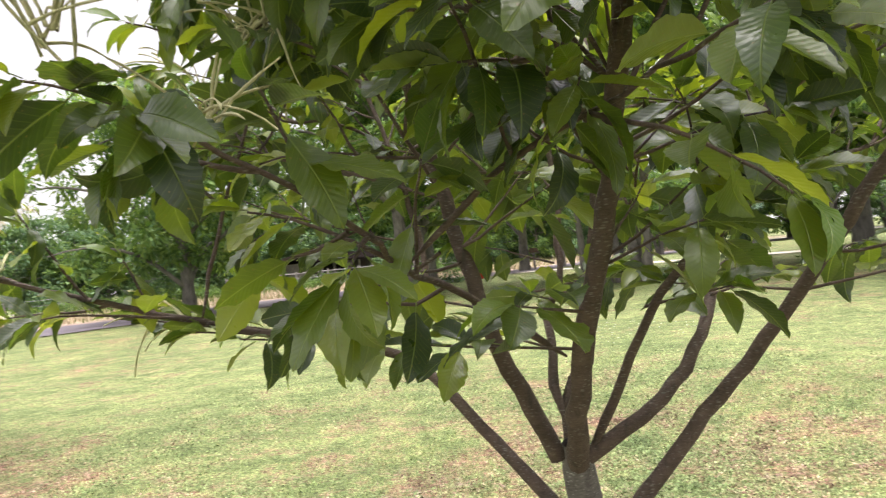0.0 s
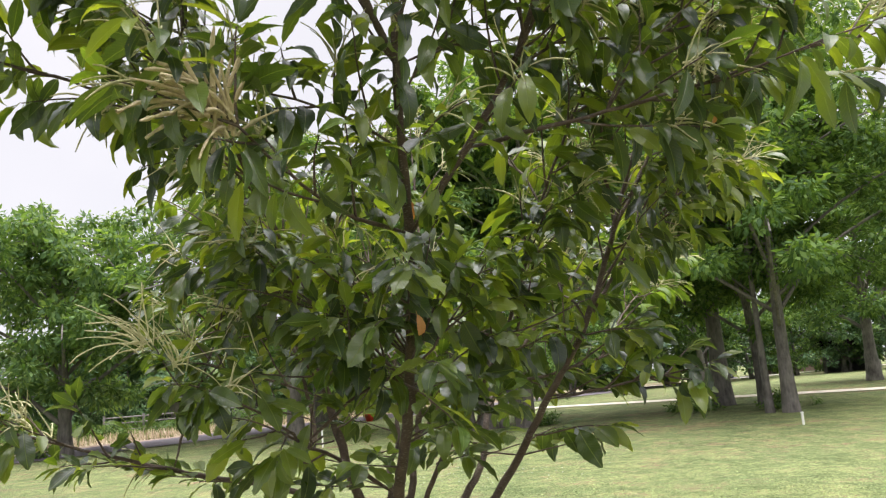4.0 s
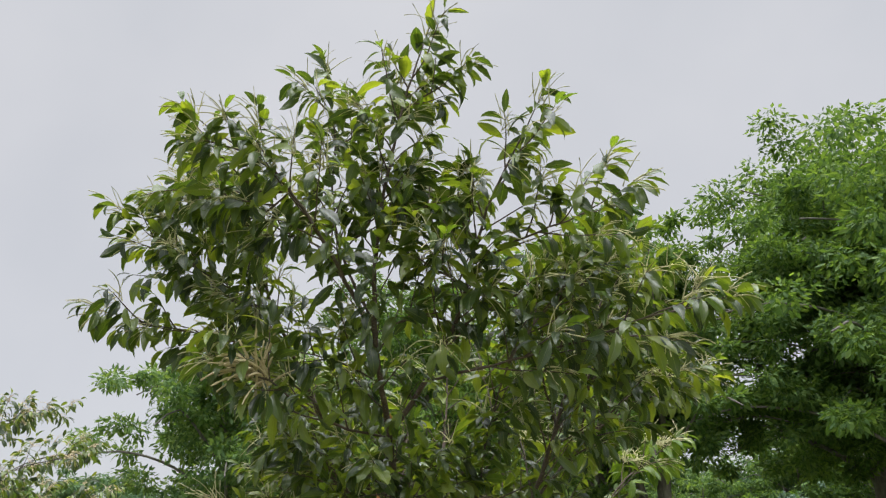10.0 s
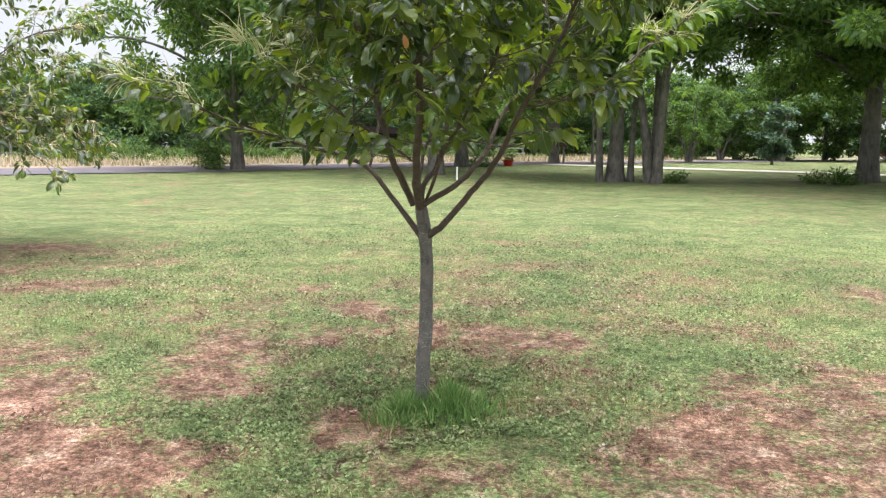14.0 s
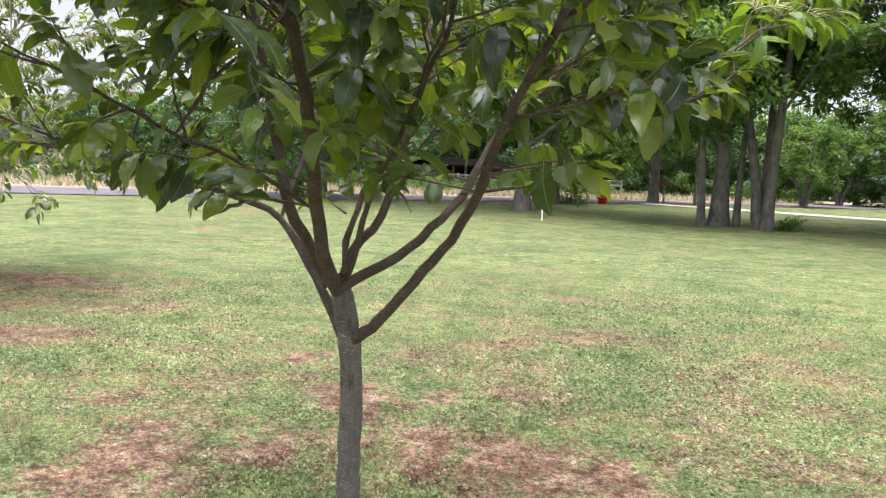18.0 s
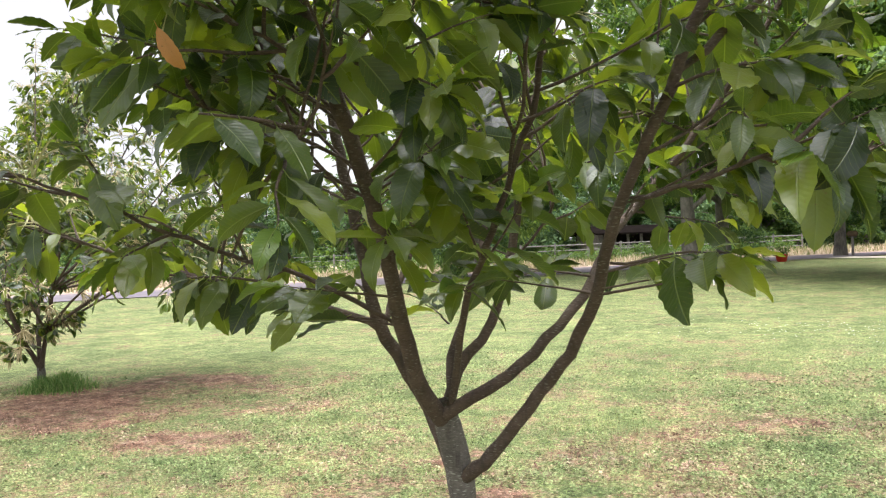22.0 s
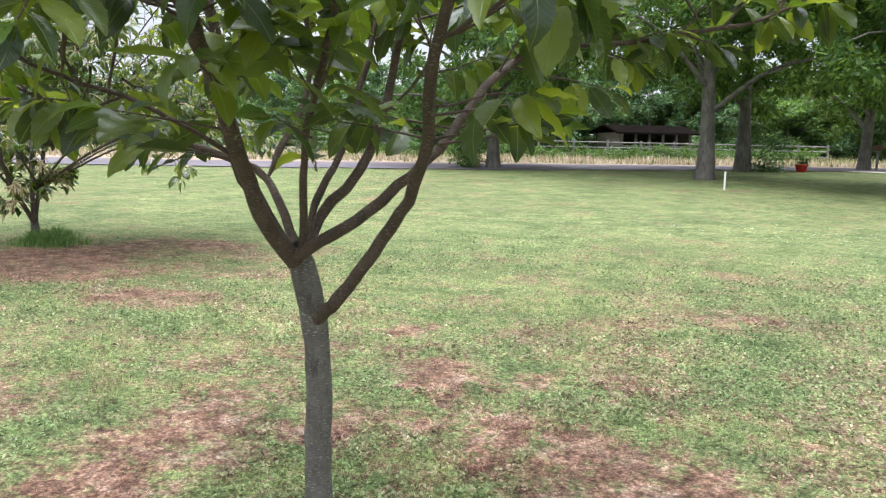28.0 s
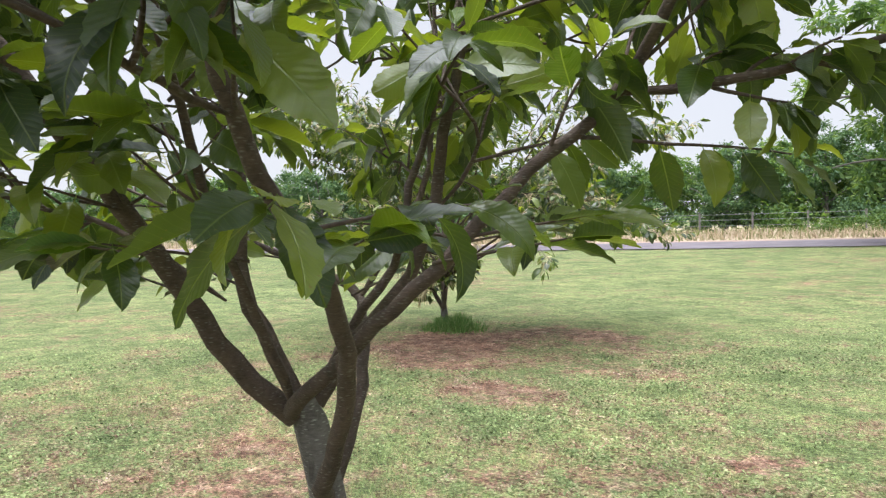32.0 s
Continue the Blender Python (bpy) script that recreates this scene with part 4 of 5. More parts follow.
# leafy shoots that hang about the fork
for at, way, n, big in (((0.27, 1.31, 1.44), (-0.5, -0.6, 0.1), 7, 1.15), ((0.26, 1.36, 1.37), (-0.8, -0.35, 0.0), 6, 1.1), ((0.70, 1.44, 1.43), (0.6, -0.1, 0.2), 6, 1.05),
                        ((0.70, 1.44, 1.43), (-0.7, 0.2, 0.1), 6, 1.0), ((0.72, 1.40, 1.48), (0.5, 0.5, 0.15), 6, 1.1), ((-0.1, 1.0, 1.61), (-0.6, 0.6, -0.35), 7, 1.0),
                        ((0.02, 1.14, 1.57), (-0.5, 0.3, -0.4), 7, 1.1), ((0.05, 1.2, 1.55), (-0.4, 0.7, -0.2), 6, 1.0), ((0.395, 1.43, 1.43), (0.3, -0.7, 0.2), 6, 1.1),
                        ((0.45, 1.36, 1.51), (0.6, -0.5, 0.2), 7, 1.1), ((0.123, 1.49, 1.37), (-0.8, -0.1, 0.0), 6, 1.0), ((0.10, 1.45, 1.45), (-0.5, 0.6, 0.1), 6, 1.0),
                        ((0.30, 1.9, 1.44), (0.4, 0.6, 0.1), 6, 1.0), ((0.30, 2.0, 1.52), (-0.6, 0.3, 0.1), 7, 1.0), ((0.62, 1.72, 1.46), (0.3, 0.8, 0.1), 6, 1.0), ((0.60, 1.68, 1.42), (0.8, 0.3, 0.0), 6, 1.1),
                        ((0.74, 1.38, 1.50), (0.9, -0.4, -0.1), 7, 1.15), ((0.28, 1.26, 1.52), (0.5, -0.8, 0.1), 7, 1.1), ((0.8, 1.3, 1.63), (0.8, -0.25, -0.2), 7, 1.15), ((0.29, 1.15, 1.68), (0.7, -0.4, 0.0), 7, 1.1),
                        ((0.457, 1.36, 1.511), (0.2, -0.8, 0.5), 8, 1.1), ((0.50, 1.30, 1.62), (-0.4, -0.5, 0.4), 8, 1.1), ((0.52, 1.28, 1.68), (0.6, 0.4, 0.3), 8, 1.1),
                        ((0.283, 1.25, 1.53), (0.7, -0.3, 0.3), 8, 1.1), ((0.283, 1.25, 1.53), (0.5, 0.6, 0.3), 8, 1.1), ((0.29, 1.15, 1.66), (0.6, 0.3, 0.2), 8, 1.1), ((0.06, 1.41, 1.58), (0.5, 0.5, 0.4), 8, 1.1),
                        ((0.06, 1.41, 1.58), (0.6, -0.4, 0.2), 8, 1.1), ((0.55, 1.25, 1.74), (-0.5, 0.6, 0.2), 8, 1.1), ((0.62, 1.72, 1.46), (-0.6, -0.3, 0.4), 7, 1.0), ((0.20, 1.86, 1.45), (0.5, -0.4, 0.5), 7, 1.0),
                        ((0.307, 1.88, 1.42), (-0.3, -0.6, 0.5), 7, 1.0), ((0.29, 1.15, 1.68), (-0.7, -0.4, 0.0), 7, 1.1), ((0.30, 1.05, 1.82), (-0.2, -0.9, 0.0), 7, 1.0), ((0.22, 1.7, 1.34), (-0.5, 0.5, 0.2), 6, 0.95)):
    g.shoot(np.array(at), np.array(way), 0.26, 0.0036, n, 0, big * 0.95)
g.flowers(np.array((-0.16, 0.33, 2.33)), np.array((-0.7, -0.4, 0.1)), 26, 0.20, 0.0060, True)
g.flowers(np.array((-0.12, 0.38, 2.30)), np.array((-0.5, -0.6, 0.4)), 14, 0.19, 0.0055, True)
g.flowers(np.array((-0.36, 0.56, 1.84)), np.array((-0.5, -0.2, 0.5)), 22, 0.17, 0.0021)
g.flowers(np.array((-0.30, 0.64, 1.79)), np.array((0.2, -0.4, 0.5)), 14, 0.16, 0.0020)
g.flowers(np.array((-0.22, 0.76, 1.72)), np.array((0.3, -0.3, 0.4)), 8, 0.15, 0.0020)
g.flowers(np.array((-0.95, 1.36, 1.68)), np.array((-0.6, -0.2, 0.6)), 12, 0.16, 0.0030)
g.flowers(np.array((1.80, 2.56, 2.24)), np.array((0.5, 0.3, 0.5)), 16, 0.16, 0.0034)
g.flowers(np.array((1.62, 2.44, 2.13)), np.array((0.6, 0.3, 0.4)), 14, 0.15, 0.003)
tree = raise_tree(g, BASE, "young chestnut tree in flower with glossy saw-edged leaves", (0.75, 1.05, 1.6), 300)
for k, (x, y, z, a) in enumerate(((0.287, 0.582, 1.87, 0.3), (0.31, 0.80, 2.22, 5.1), (1.33, 0.9, 2.5, 1.0))):
    way = unit(np.array((0.35 * math.cos(a), 0.35 * math.sin(a), -0.9)))
    side = unit(np.cross((0.2, -1.0, 0.3), way))
    v, q, uv = SHAPES[9]
    link_mesh("leaf", soup("leaf", v, q, LEAF_DEAD, uv, True), None, tree, "withered orange-brown leaf",
              leaf_frame((np.array((x, y, z)) - np.array(BASE), way, side, np.cross(way, side), 0.075)))

# ---------------------------------------------------------------- the second chestnut, beside it
T2 = (-7.92, 6.76, 0.0)
o = np.array(T2)
h = Grown(23, o + (0, 0, 2.0), 0.9, 0.145, 0.28, COARSE)
h.limb([o + (0, 0, -0.1), o + (0.02, 0.02, 0.15), o + (0.03, 0.0, 0.30)], 0.060, 0.052, "trunk")
r2 = random.Random(3)
stems = []
for k in range(29):
    a = k * 2.4 + r2.uniform(-0.3, 0.3)
    lean = 0.14 + 0.86 * ((k * 11) % 29) / 29
    if k < 3:
        lean = (0.5, 0.2, 0.62)[k]
    top = 4.45 - 2.9 * lean ** 1.9 + r2.uniform(-0.3, 0.3)
    reach = 3.45 * lean + 0.05
    c, s = math.cos(a), math.sin(a)
    end = [o + (0.50 * reach * c, 0.50 * reach * s, 0.55 * top + 0.55 * lean + 0.35), o + (0.80 * reach * c, 0.80 * reach * s, 0.88 * top + 0.35 * lean), o + (reach * c, reach * s, top)]
    if k < 3:
        line = h.bough([o + (0.03, 0, 0.22 + 0.02 * k), o + (0.14 * reach * c, 0.14 * reach * s, 0.66 + 0.3 * (1 - lean)), *end], 0.032, 0.005, 0.36, 0.19, 0.55, 1.0, 11)
        stems.append(line)
    else:
        near = min((line[int(len(line) * f)] for line in stems for f in (0.14, 0.2, 0.26, 0.32)), key=lambda p: np.linalg.norm(p - end[0]) + r2.uniform(0, 0.4))
        h.bough([near, (near + end[0]) / 2 + (0, 0, 0.10), *end], 0.016, 0.004, 0.22, 0.14, 0.52, 1.0, 12)
for a, reach, top in ((-0.2, 3.2, 3.3), (-0.45, 2.9, 3.6), (0.05, 3.3, 2.9), (0.75, 3.1, 3.2), (0.5, 3.3, 2.5), (1.0, 3.0, 2.8), (0.6, 2.6, 3.7)):
    c, s = math.cos(a), math.sin(a)
    near = stems[0][int(len(stems[0]) * 0.3)]
    h.bough([near, o + (0.4 * reach * c, 0.4 * reach * s, 0.6 * top), o + (0.75 * reach * c, 0.75 * reach * s, 0.92 * top), o + (reach * c, reach * s, top)], 0.016, 0.004, 0.25, 0.17, 0.55, 1.0, 11)
for name, line, a, b in h.limbs[1:]:
    h.flowers(line[-2], line[-1] - line[-3], 16, 0.20, 0.0042)
# low boughs that hang towards the lawn
for a, reach, low in ((-0.25, 3.5, 1.25), (0.15, 3.2, 1.45), (-0.75, 3.3, 1.3), (-1.3, 2.8, 1.35), (0.7, 3.1, 1.3), (0.45, 2.6, 1.5), (1.1, 2.8, 1.4)):
    c, s = math.cos(a), math.sin(a)
    near = min((line[int(len(line) * 0.14)] for line in stems), key=lambda p: np.linalg.norm(p - o - (c, s, 1)))
    h.bough([near, o + (0.35 * reach * c, 0.35 * reach * s, 1.25), o + (0.7 * reach * c, 0.7 * reach * s, 1.62), o + (reach * c, reach * s, low)], 0.018, 0.004, 0.40, 0.16, 0.50, 0.9, 7)
for dx, dy, dz in ((0.35, -0.15, 1.05), (0.3, -0.35, 0.8), (-0.35, -0.2, 1.0), (0.45, 0.1, 1.2), (0.15, -0.2, 0.75), (-0.1, -0.2, 0.45), (0.25, 0.05, 0.95), (0.1, -0.25, 0.55), (-0.3, -0.1, 0.6), (-0.2, -0.3, 0.85)):
    h.shoot(o + (0.05, -0.05, dz - 0.1), np.array((dx, dy, 0.2)), 0.30, 0.004, 9, 0, 0.95)
    h.flowers(o + (dx * 1.5, dy * 1.5, dz), np.array((dx, dy, -0.3)), 20, 0.20, 0.0055)
for k in range(34):
    a, d, z = k * 2.4, r2.uniform(0.12, 0.50), r2.uniform(0.42, 1.45)
    at = o + (d * 0.5 * math.cos(a), d * 0.5 * math.sin(a), z)
    h.shoot(at, np.array((math.cos(a), math.sin(a), 0.1)), 0.34, 0.004, 11, 0, 1.1)
    if k % 2:
        h.flowers(at + (0.16 * math.cos(a), 0.16 * math.sin(a), 0.02), np.array((math.cos(a), math.sin(a), -0.5)), 16, 0.20, 0.0060)
raise_tree(h, T2, "wide young chestnut with faded cream catkins beside bare soil")

# ---------------------------------------------------------------- large trees round the lawn
def crown_cloud(rng, centres, spread, per, size, slim=0.42, flat=0.6):
    """Leaves as small bent blades, gathered in clumps round the centres: vertices and quads."""
    n = len(centres) * per
    c = np.repeat(centres, per, axis=0)
    off = rng.normal(0, 1, (n, 3))
    off /= np.linalg.norm(off, axis=1)[:, None]
    off *= (rng.random(n) ** 0.45)[:, None] * np.repeat(spread, per)[:, None]
    off[:, 2] *= flat
    p = c + off
    way = off + rng.normal(0, 0.45, (n, 3)) * np.repeat(spread, per)[:, None]
    way[:, 2] -= 0.35 * np.repeat(spread, per)
    way /= np.linalg.norm(way, axis=1)[:, None] + 1e-9
    up = off / np.repeat(spread, per)[:, None] * 0.8 + rng.normal(0, 0.38, (n, 3)) + (0, 0, 0.65)
    side = np.cross(up, way)
    side /= np.linalg.norm(side, axis=1)[:, None] + 1e-9
    L = (size * rng.uniform(0.6, 1.4, n))[:, None]
    tip = p + way * L
    mid = p + way * L * 0.45
    v = np.stack([p, mid + side * L * slim * 0.5, tip, mid - side * L * slim * 0.5], 1).reshape(-1, 3)
    q = np.arange(4 * n).reshape(-1, 4)
    return v, q


def big_tree(seed, height, spread, clear, thick, stems=1, leaf=0.26, per=85, boughs=15, mat=None, lean=0.12):
    """Wood and crown of one broad tree with its foot at the origin."""
    rng = np.random.default_rng(seed)
    woods, tips = [], []
    for st in range(stems):
        a0 = st * 2 * np.pi / max(stems, 1) + rng.random()
        off = np.array((math.cos(a0), math.sin(a0), 0)) * (0 if stems == 1 else thick * 1.4)
        top = np.array((rng.normal(0, lean * height * 0.3), rng.normal(0, lean * height * 0.3), height * 0.80)) + off * (0 if stems == 1 else 11.0)
        trunk = spline([off * 0.6 + (0, 0, -0.15), off + top * 0.22 * np.array((0.6, 0.6, 1)), off + top * 0.55, off + top], 0.5)
        woods.append(tube(trunk, thick, thick * 0.18, 10, 0.06, rng, thick * 0.45))
        for k in range(boughs // stems):
            t = clear / (height * 0.8) + (1 - clear / (height * 0.8)) * (k + rng.random() * 0.8) / (boughs // stems) * 0.98
            i = min(int(t * (len(trunk) - 1)), len(trunk) - 1)
            a = k * 2.4 + a0 + rng.normal(0, 0.25)
            reach = spread * (1.05 - 0.62 * abs(t - 0.42) / 0.6) * rng.uniform(0.75, 1.1)
            d = np.array((math.cos(a), math.sin(a), 0))
            s = trunk[i]
            limb = spline([s, s + d * reach * 0.35 + (0, 0, reach * 0.26), s + d * reach * 0.72 + (0, 0, reach * 0.38 + rng.normal(0, 0.2)), s + d * reach + (0, 0, reach * 0.30)], 0.5)
            woods.append(tube(limb, thick * 0.36 * (1.15 - t * 0.7), 0.025, 6, 0.05, rng, 0))
            for j in range(9):
                f = 0.32 + 0.68 * (j + rng.random()) / 9
                q = limb[min(int(f * (len(limb) - 1)), len(limb) - 1)]
                tips.append(q + np.clip(rng.normal(0, 1, 3), -1.4, 1.4) * (0.16 * spread, 0.16 * spread, 0.10 * spread))
        tips += [trunk[-1] + rng.normal(0, 1, 3) * (1.5, 1.5, 0.8) for _ in range(12)]
    tips = np.array(tips)
    tips[:, 2] = np.maximum(tips[:, 2], clear * 0.72 + 0.4 * rng.random(len(tips)))
    size = rng.uniform(0.5, 1.1, len(tips)) * spread * 0.13
    v, q = crown_cloud(rng, tips, size, per, leaf)
    wv, wq = joined(woods)
    return soup("wood", wv, wq, BARK_OLD, smooth=True), soup("crown", v, q, mat or CROWN)


KINDS = {
    "tall": big_tree(1, 17.0, 7.4, 2.9, 0.30, 1, 0.23, 250, 26),
    "broad": big_tree(2, 13.5, 6.6, 2.7, 0.30, 1, 0.21, 240, 21),
    "tall_slim": big_tree(12, 13.5, 6.6, 2.7, 0.20, 1, 0.21, 230, 21),
    "mid": big_tree(3, 10.0, 5.0, 2.0, 0.25, 1, 0.28, 120, 16),
    "stems": big_tree(4, 14.5, 4.8, 3.4, 0.17, 3, 0.28, 110, 21),
    "slim": big_tree(5, 13.0, 3.4, 4.2, 0.12, 1, 0.27, 100, 13),
    "hedge": big_tree(6, 8.0, 4.6, 0.3, 0.20, 1, 0.30, 72, 13, CROWN_DARK),
    "hedge_b": big_tree(7, 7.0, 4.2, 0.3, 0.18, 1, 0.30, 72, 13, CROWN_LIGHT),
    "small": big_tree(8, 5.2, 2.3, 1.2, 0.09, 3, 0.22, 60, 12),
    "spreading": big_tree(10, 8.6, 6.0, 1.2, 0.26, 1, 0.26, 150, 20, CROWN_LIGHT),
    "conifer": big_tree(9, 3.3, 0.75, 0.35, 0.05, 1, 0.15, 60, 14, CROWN_BLUE, 0.02),
}


def plant(kind, x, y, scale=1.0, turn=0.0, label="", group="", tall=1.0):
    t = empty("tree", (x, y, float(rise(x, y))), label, "tree", group)
    t.matrix_basis = pose(x, y, float(rise(x, y)), 0, 0, turn) @ Matrix.Diagonal((scale, scale, scale * tall, 1))
    wood, crown = KINDS[kind]
    link_mesh("trunk", wood, None, t)
    tagged(link_mesh("crown", crown, None, t), kind="stuff")
    return t


PECAN = "large leafy shade tree with a grey furrowed trunk"
plant("tall", 13.8, 26.1, 1.06, 20, PECAN + " and low limbs", "shade trees on the lawn")
plant("tall_slim", 14.6, 24.6, 1.0, 140, PECAN, "shade trees on the lawn")
plant("slim", 12.8, 21.2, 0.95, 60, "slender shade tree with a pale leaning trunk", "shade trees on the lawn")
plant("tall_slim", 13.2, 20.7, 1.05, 230, PECAN, "shade trees on the lawn")
plant("slim", 4.25, 25.7, 1.0, 10, "slender shade tree with a thin straight trunk", "shade trees on the lawn")
plant("broad", 4.83, 25.9, 0.95, 75, PECAN, "shade trees on the lawn")
plant("slim", 5.36, 25.8, 0.92, 200, "slender shade tree with a thin straight trunk", "shade trees on the lawn")
plant("stems", 6.05, 25.0, 1.0, 15, "shade tree with three grey stems from one foot", "shade trees on the lawn")
plant("broad", -2.05, 29.6, 1.0, 310, PECAN, "shade trees on the lawn")
plant("mid", -1.35, 37.0, 1.25, 90, PECAN + " near the lane", "shade trees on the lawn")
plant("spreading", -11.2, 31.4, 1.08, 33, "spreading shade tree with a flared trunk beside the lane", "shade trees on the lawn", 1.12)
plant("mid", 3.85, 44.4, 1.1, 120, "shade tree behind the gravel drive", "shade trees on the lawn")
plant("slim", 6.2, 44.8, 0.8, 250, "thin shade tree behind the gravel drive", "shade trees on the lawn")
plant("small", 13.2, 50.0, 1.15, 0, "many-stemmed ornamental tree by the yard", "garden trees")
plant("small", 18.0, 60.0, 1.2, 70, "many-stemmed ornamental tree by the yard", "garden trees")
plant("conifer", 16.9, 45.0, 1.55, 0, "small upright blue-green conifer", "garden trees")
plant("mid", 22.0, 58.0, 1.0, 210, "shade tree with spreading limbs beside the far yard", "garden trees")
plant("mid", 27.5, 56.0, 1.15, 20, "shade tree with spreading limbs beside the far yard", "garden trees")
plant("broad", 25.0, 33.0, 1.0, 80, PECAN, "shade trees on the lawn")
plant("broad", 31.0, 22.0, 1.0, 180, PECAN, "shade trees on the lawn")
rt = random.Random(8)
for k in range(52):
    s = -92 + k * 3.3 + rt.uniform(-1, 1)
    x, y = by_road(s, 23 + rt.uniform(-1.5, 3) + max(0, s - 10) * 0.05)
    plant("hedge" if rt.random() < 0.62 else "hedge_b", x, y, rt.uniform(0.8, 1.1) * (0.85 if s < 0 else 1.1), rt.uniform(0, 360), "dark bushy tree in the hedgerow beyond the lane", "hedgerow trees", rt.uniform(0.75, 1.0))
    x, y = by_road(s + 1.6, 29 + rt.uniform(-1.5, 3) + max(0, s - 10) * 0.05)
    plant("hedge_b" if rt.random() < 0.5 else "hedge", x, y, rt.uniform(0.85, 1.15) * (0.85 if s < 0 else 1.15), rt.uniform(0, 360), "dark bushy tree at the back of the hedgerow", "hedgerow trees", rt.uniform(0.75, 0.95))
for k in range(32):
    a = radians(94 - k * 3.45)
    d = (78 if k % 2 else 90) + rt.uniform(-4, 4)
    plant("hedge_b" if k % 3 else "hedge", d * math.cos(a), d * math.sin(a), rt.uniform(1.0, 1.5), rt.uniform(0, 360), "leafy tree in the wood behind the far yard", "far wood trees")


for k in range(14):
    a = radians(84 - k * 2.9)
    d = 67 + rt.uniform(-2, 2)
    plant("hedge" if k % 3 else "hedge_b", d * math.cos(a), d * math.sin(a), rt.uniform(0.8, 1.1), rt.uniform(0, 360), "bushy tree before the wood behind the far yard", "far wood trees")


def clump(name, x, y, w, d, hgt, mat, seed, label, category, size=0.14, n=700, kind=""):
    """A low mass of leaves: a shrub, vines or a stand of weeds."""
    rng = np.random.default_rng(seed)
    m = max(10, n // 45)
    c = np.stack([rng.normal(0, w * 0.3, m), rng.normal(0, d * 0.3, m), rng.random(m) * hgt * 0.85], 1)
    v, q = crown_cloud(rng, c, np.full(m, hgt * 0.26 + 0.1), 45, size)
    v[:, 2] = np.abs(v[:, 2])
    ob = link_mesh(name, soup(name, v, q, mat), None)
    ob.matrix_basis = pose(x, y, float(rise(x, y)))
    return tagged(ob, label, category, kind=kind)


clump("shrub", -12.25, 31.0, 1.1, 1.0, 1.35, CROWN, 31, "bushy green shrub at the foot of the lane-side tree", "shrub", 0.16, 1400)
clump("shrub", -0.3, 37.3, 1.2, 1.2, 2.0, CROWN_DARK, 32, "twiggy shrub under the shade trees", "shrub", 0.16, 1200)
clump("shrub", 12.0, 24.6, 1.8, 0.8, 0.55, CROWN, 33, "low ivy and weeds round the foot of the tree", "shrub", 0.13, 900)
clump("shrub", 13.9, 22.4, 1.4, 0.8, 0.6, CROWN, 34, "low ivy and weeds round the foot of the tree", "shrub", 0.13, 900)
clump("shrub", 6.7, 25.0, 0.8, 0.5, 0.4, CROWN, 35, "suckers at the foot of the three-stemmed tree", "shrub", 0.12, 500)
for k, (x, y, w, z) in enumerate(((15.5, 60.5, 2.2, 1.2), (20.5, 61.0, 2.4, 1.5), (24.0, 63.5, 2.0, 1.3), (12.0, 61.0, 2.5, 1.6))):
    clump("shrub", x, y, w, 1.4, z, VINE if k % 2 else CROWN, 40 + k, "rounded garden shrub at the edge of the far yard", "shrub", 0.2, 900)
for k in range(11):
    x, y = by_road(-4 + k * 3.0, 15.2 + (k % 3) * 0.3)
    clump("vines", x, y, 3.6, 1.2, 0.85 + 0.3 * (k % 2), VINE, 60 + k, "bright green vines smothering the fence beyond the lane", "vine", 0.16, 1500)
for k in range(4):
    x, y = by_road(12.0 + k * 2.9, 16.7 + 0.2 * (k % 2))
    clump("vines", x, y, 3.0, 1.0, 0.85 + 0.4 * (k % 2), VINE, 80 + k, "bright green vines heaped before the old shed", "vine", 0.15, 1600)
# undergrowth that fills the foot of the hedgerow
for k in range(38):
    x, y = by_road(-98 + k * 4.4, 20.6 + 0.9 * (k % 3) + max(0, -98 + k * 4.4 - 10) * 0.05)
    clump("shrub", x, y, 4.6, 1.6, 1.9 + 0.5 * ((k * 7) % 5) / 4, CROWN_LIGHT if k % 4 == 1 else CROWN_DARK, 120 + k, "dense dark undergrowth at the foot of the hedgerow", "shrub", 0.26, 1300)
rg = np.random.default_rng(77)
for tag, mat, n0, n1, hh, cnt, s0, s1 in (("dry_grass", STRAW, 6.4, 15.5, 0.52, 32000, -60, 42), ("tall_grass", TALL, 13.5, 20.5, 0.60, 22000, -100, 42)):
    s, n = rg.uniform(s0, s1, cnt), rg.uniform(n0, n1, cnt)
    x = ROAD_AT.x + ROAD_DIR.x * s + ROAD_OUT.x * n
    y = ROAD_AT.y + ROAD_DIR.y * s + ROAD_OUT.y * n
    z = rise(x, y)
    L = hh * rg.uniform(0.15, 1.0, cnt) ** 1.3 * (0.35 + 0.75 * np.clip(0.5 + 1.4 * np.sin(s * 0.83 + 1.7 * np.sin(n * 1.3)) * np.sin(s * 0.31 + n), 0, 1))
    a = rg.uniform(0, 6.28, cnt)
    w = 0.02 + 0.035 * rg.random(cnt)
    lean = rg.uniform(0, 0.9, cnt) * L
    p0 = np.stack([x - w * np.cos(a), y - w * np.sin(a), z], 1)
    p1 = np.stack([x + w * np.cos(a), y + w * np.sin(a), z], 1)
    p2 = np.stack([x + lean * np.sin(a), y - lean * np.cos(a), z + L], 1)
    tagged(link_mesh(tag, soup(tag, np.stack([p0, p1, p2], 1).reshape(-1, 3), np.arange(3 * cnt).reshape(-1, 3), mat), None),
           "dry straw-coloured grass along the lane" if tag == "dry_grass" else "tall rough green and tan grass beyond the lane", "grass", kind="stuff")


# ---------------------------------------------------------------- things on and beyond the lawn
def at_ground(x, y):
    return (x, y, float(rise(x, y)))


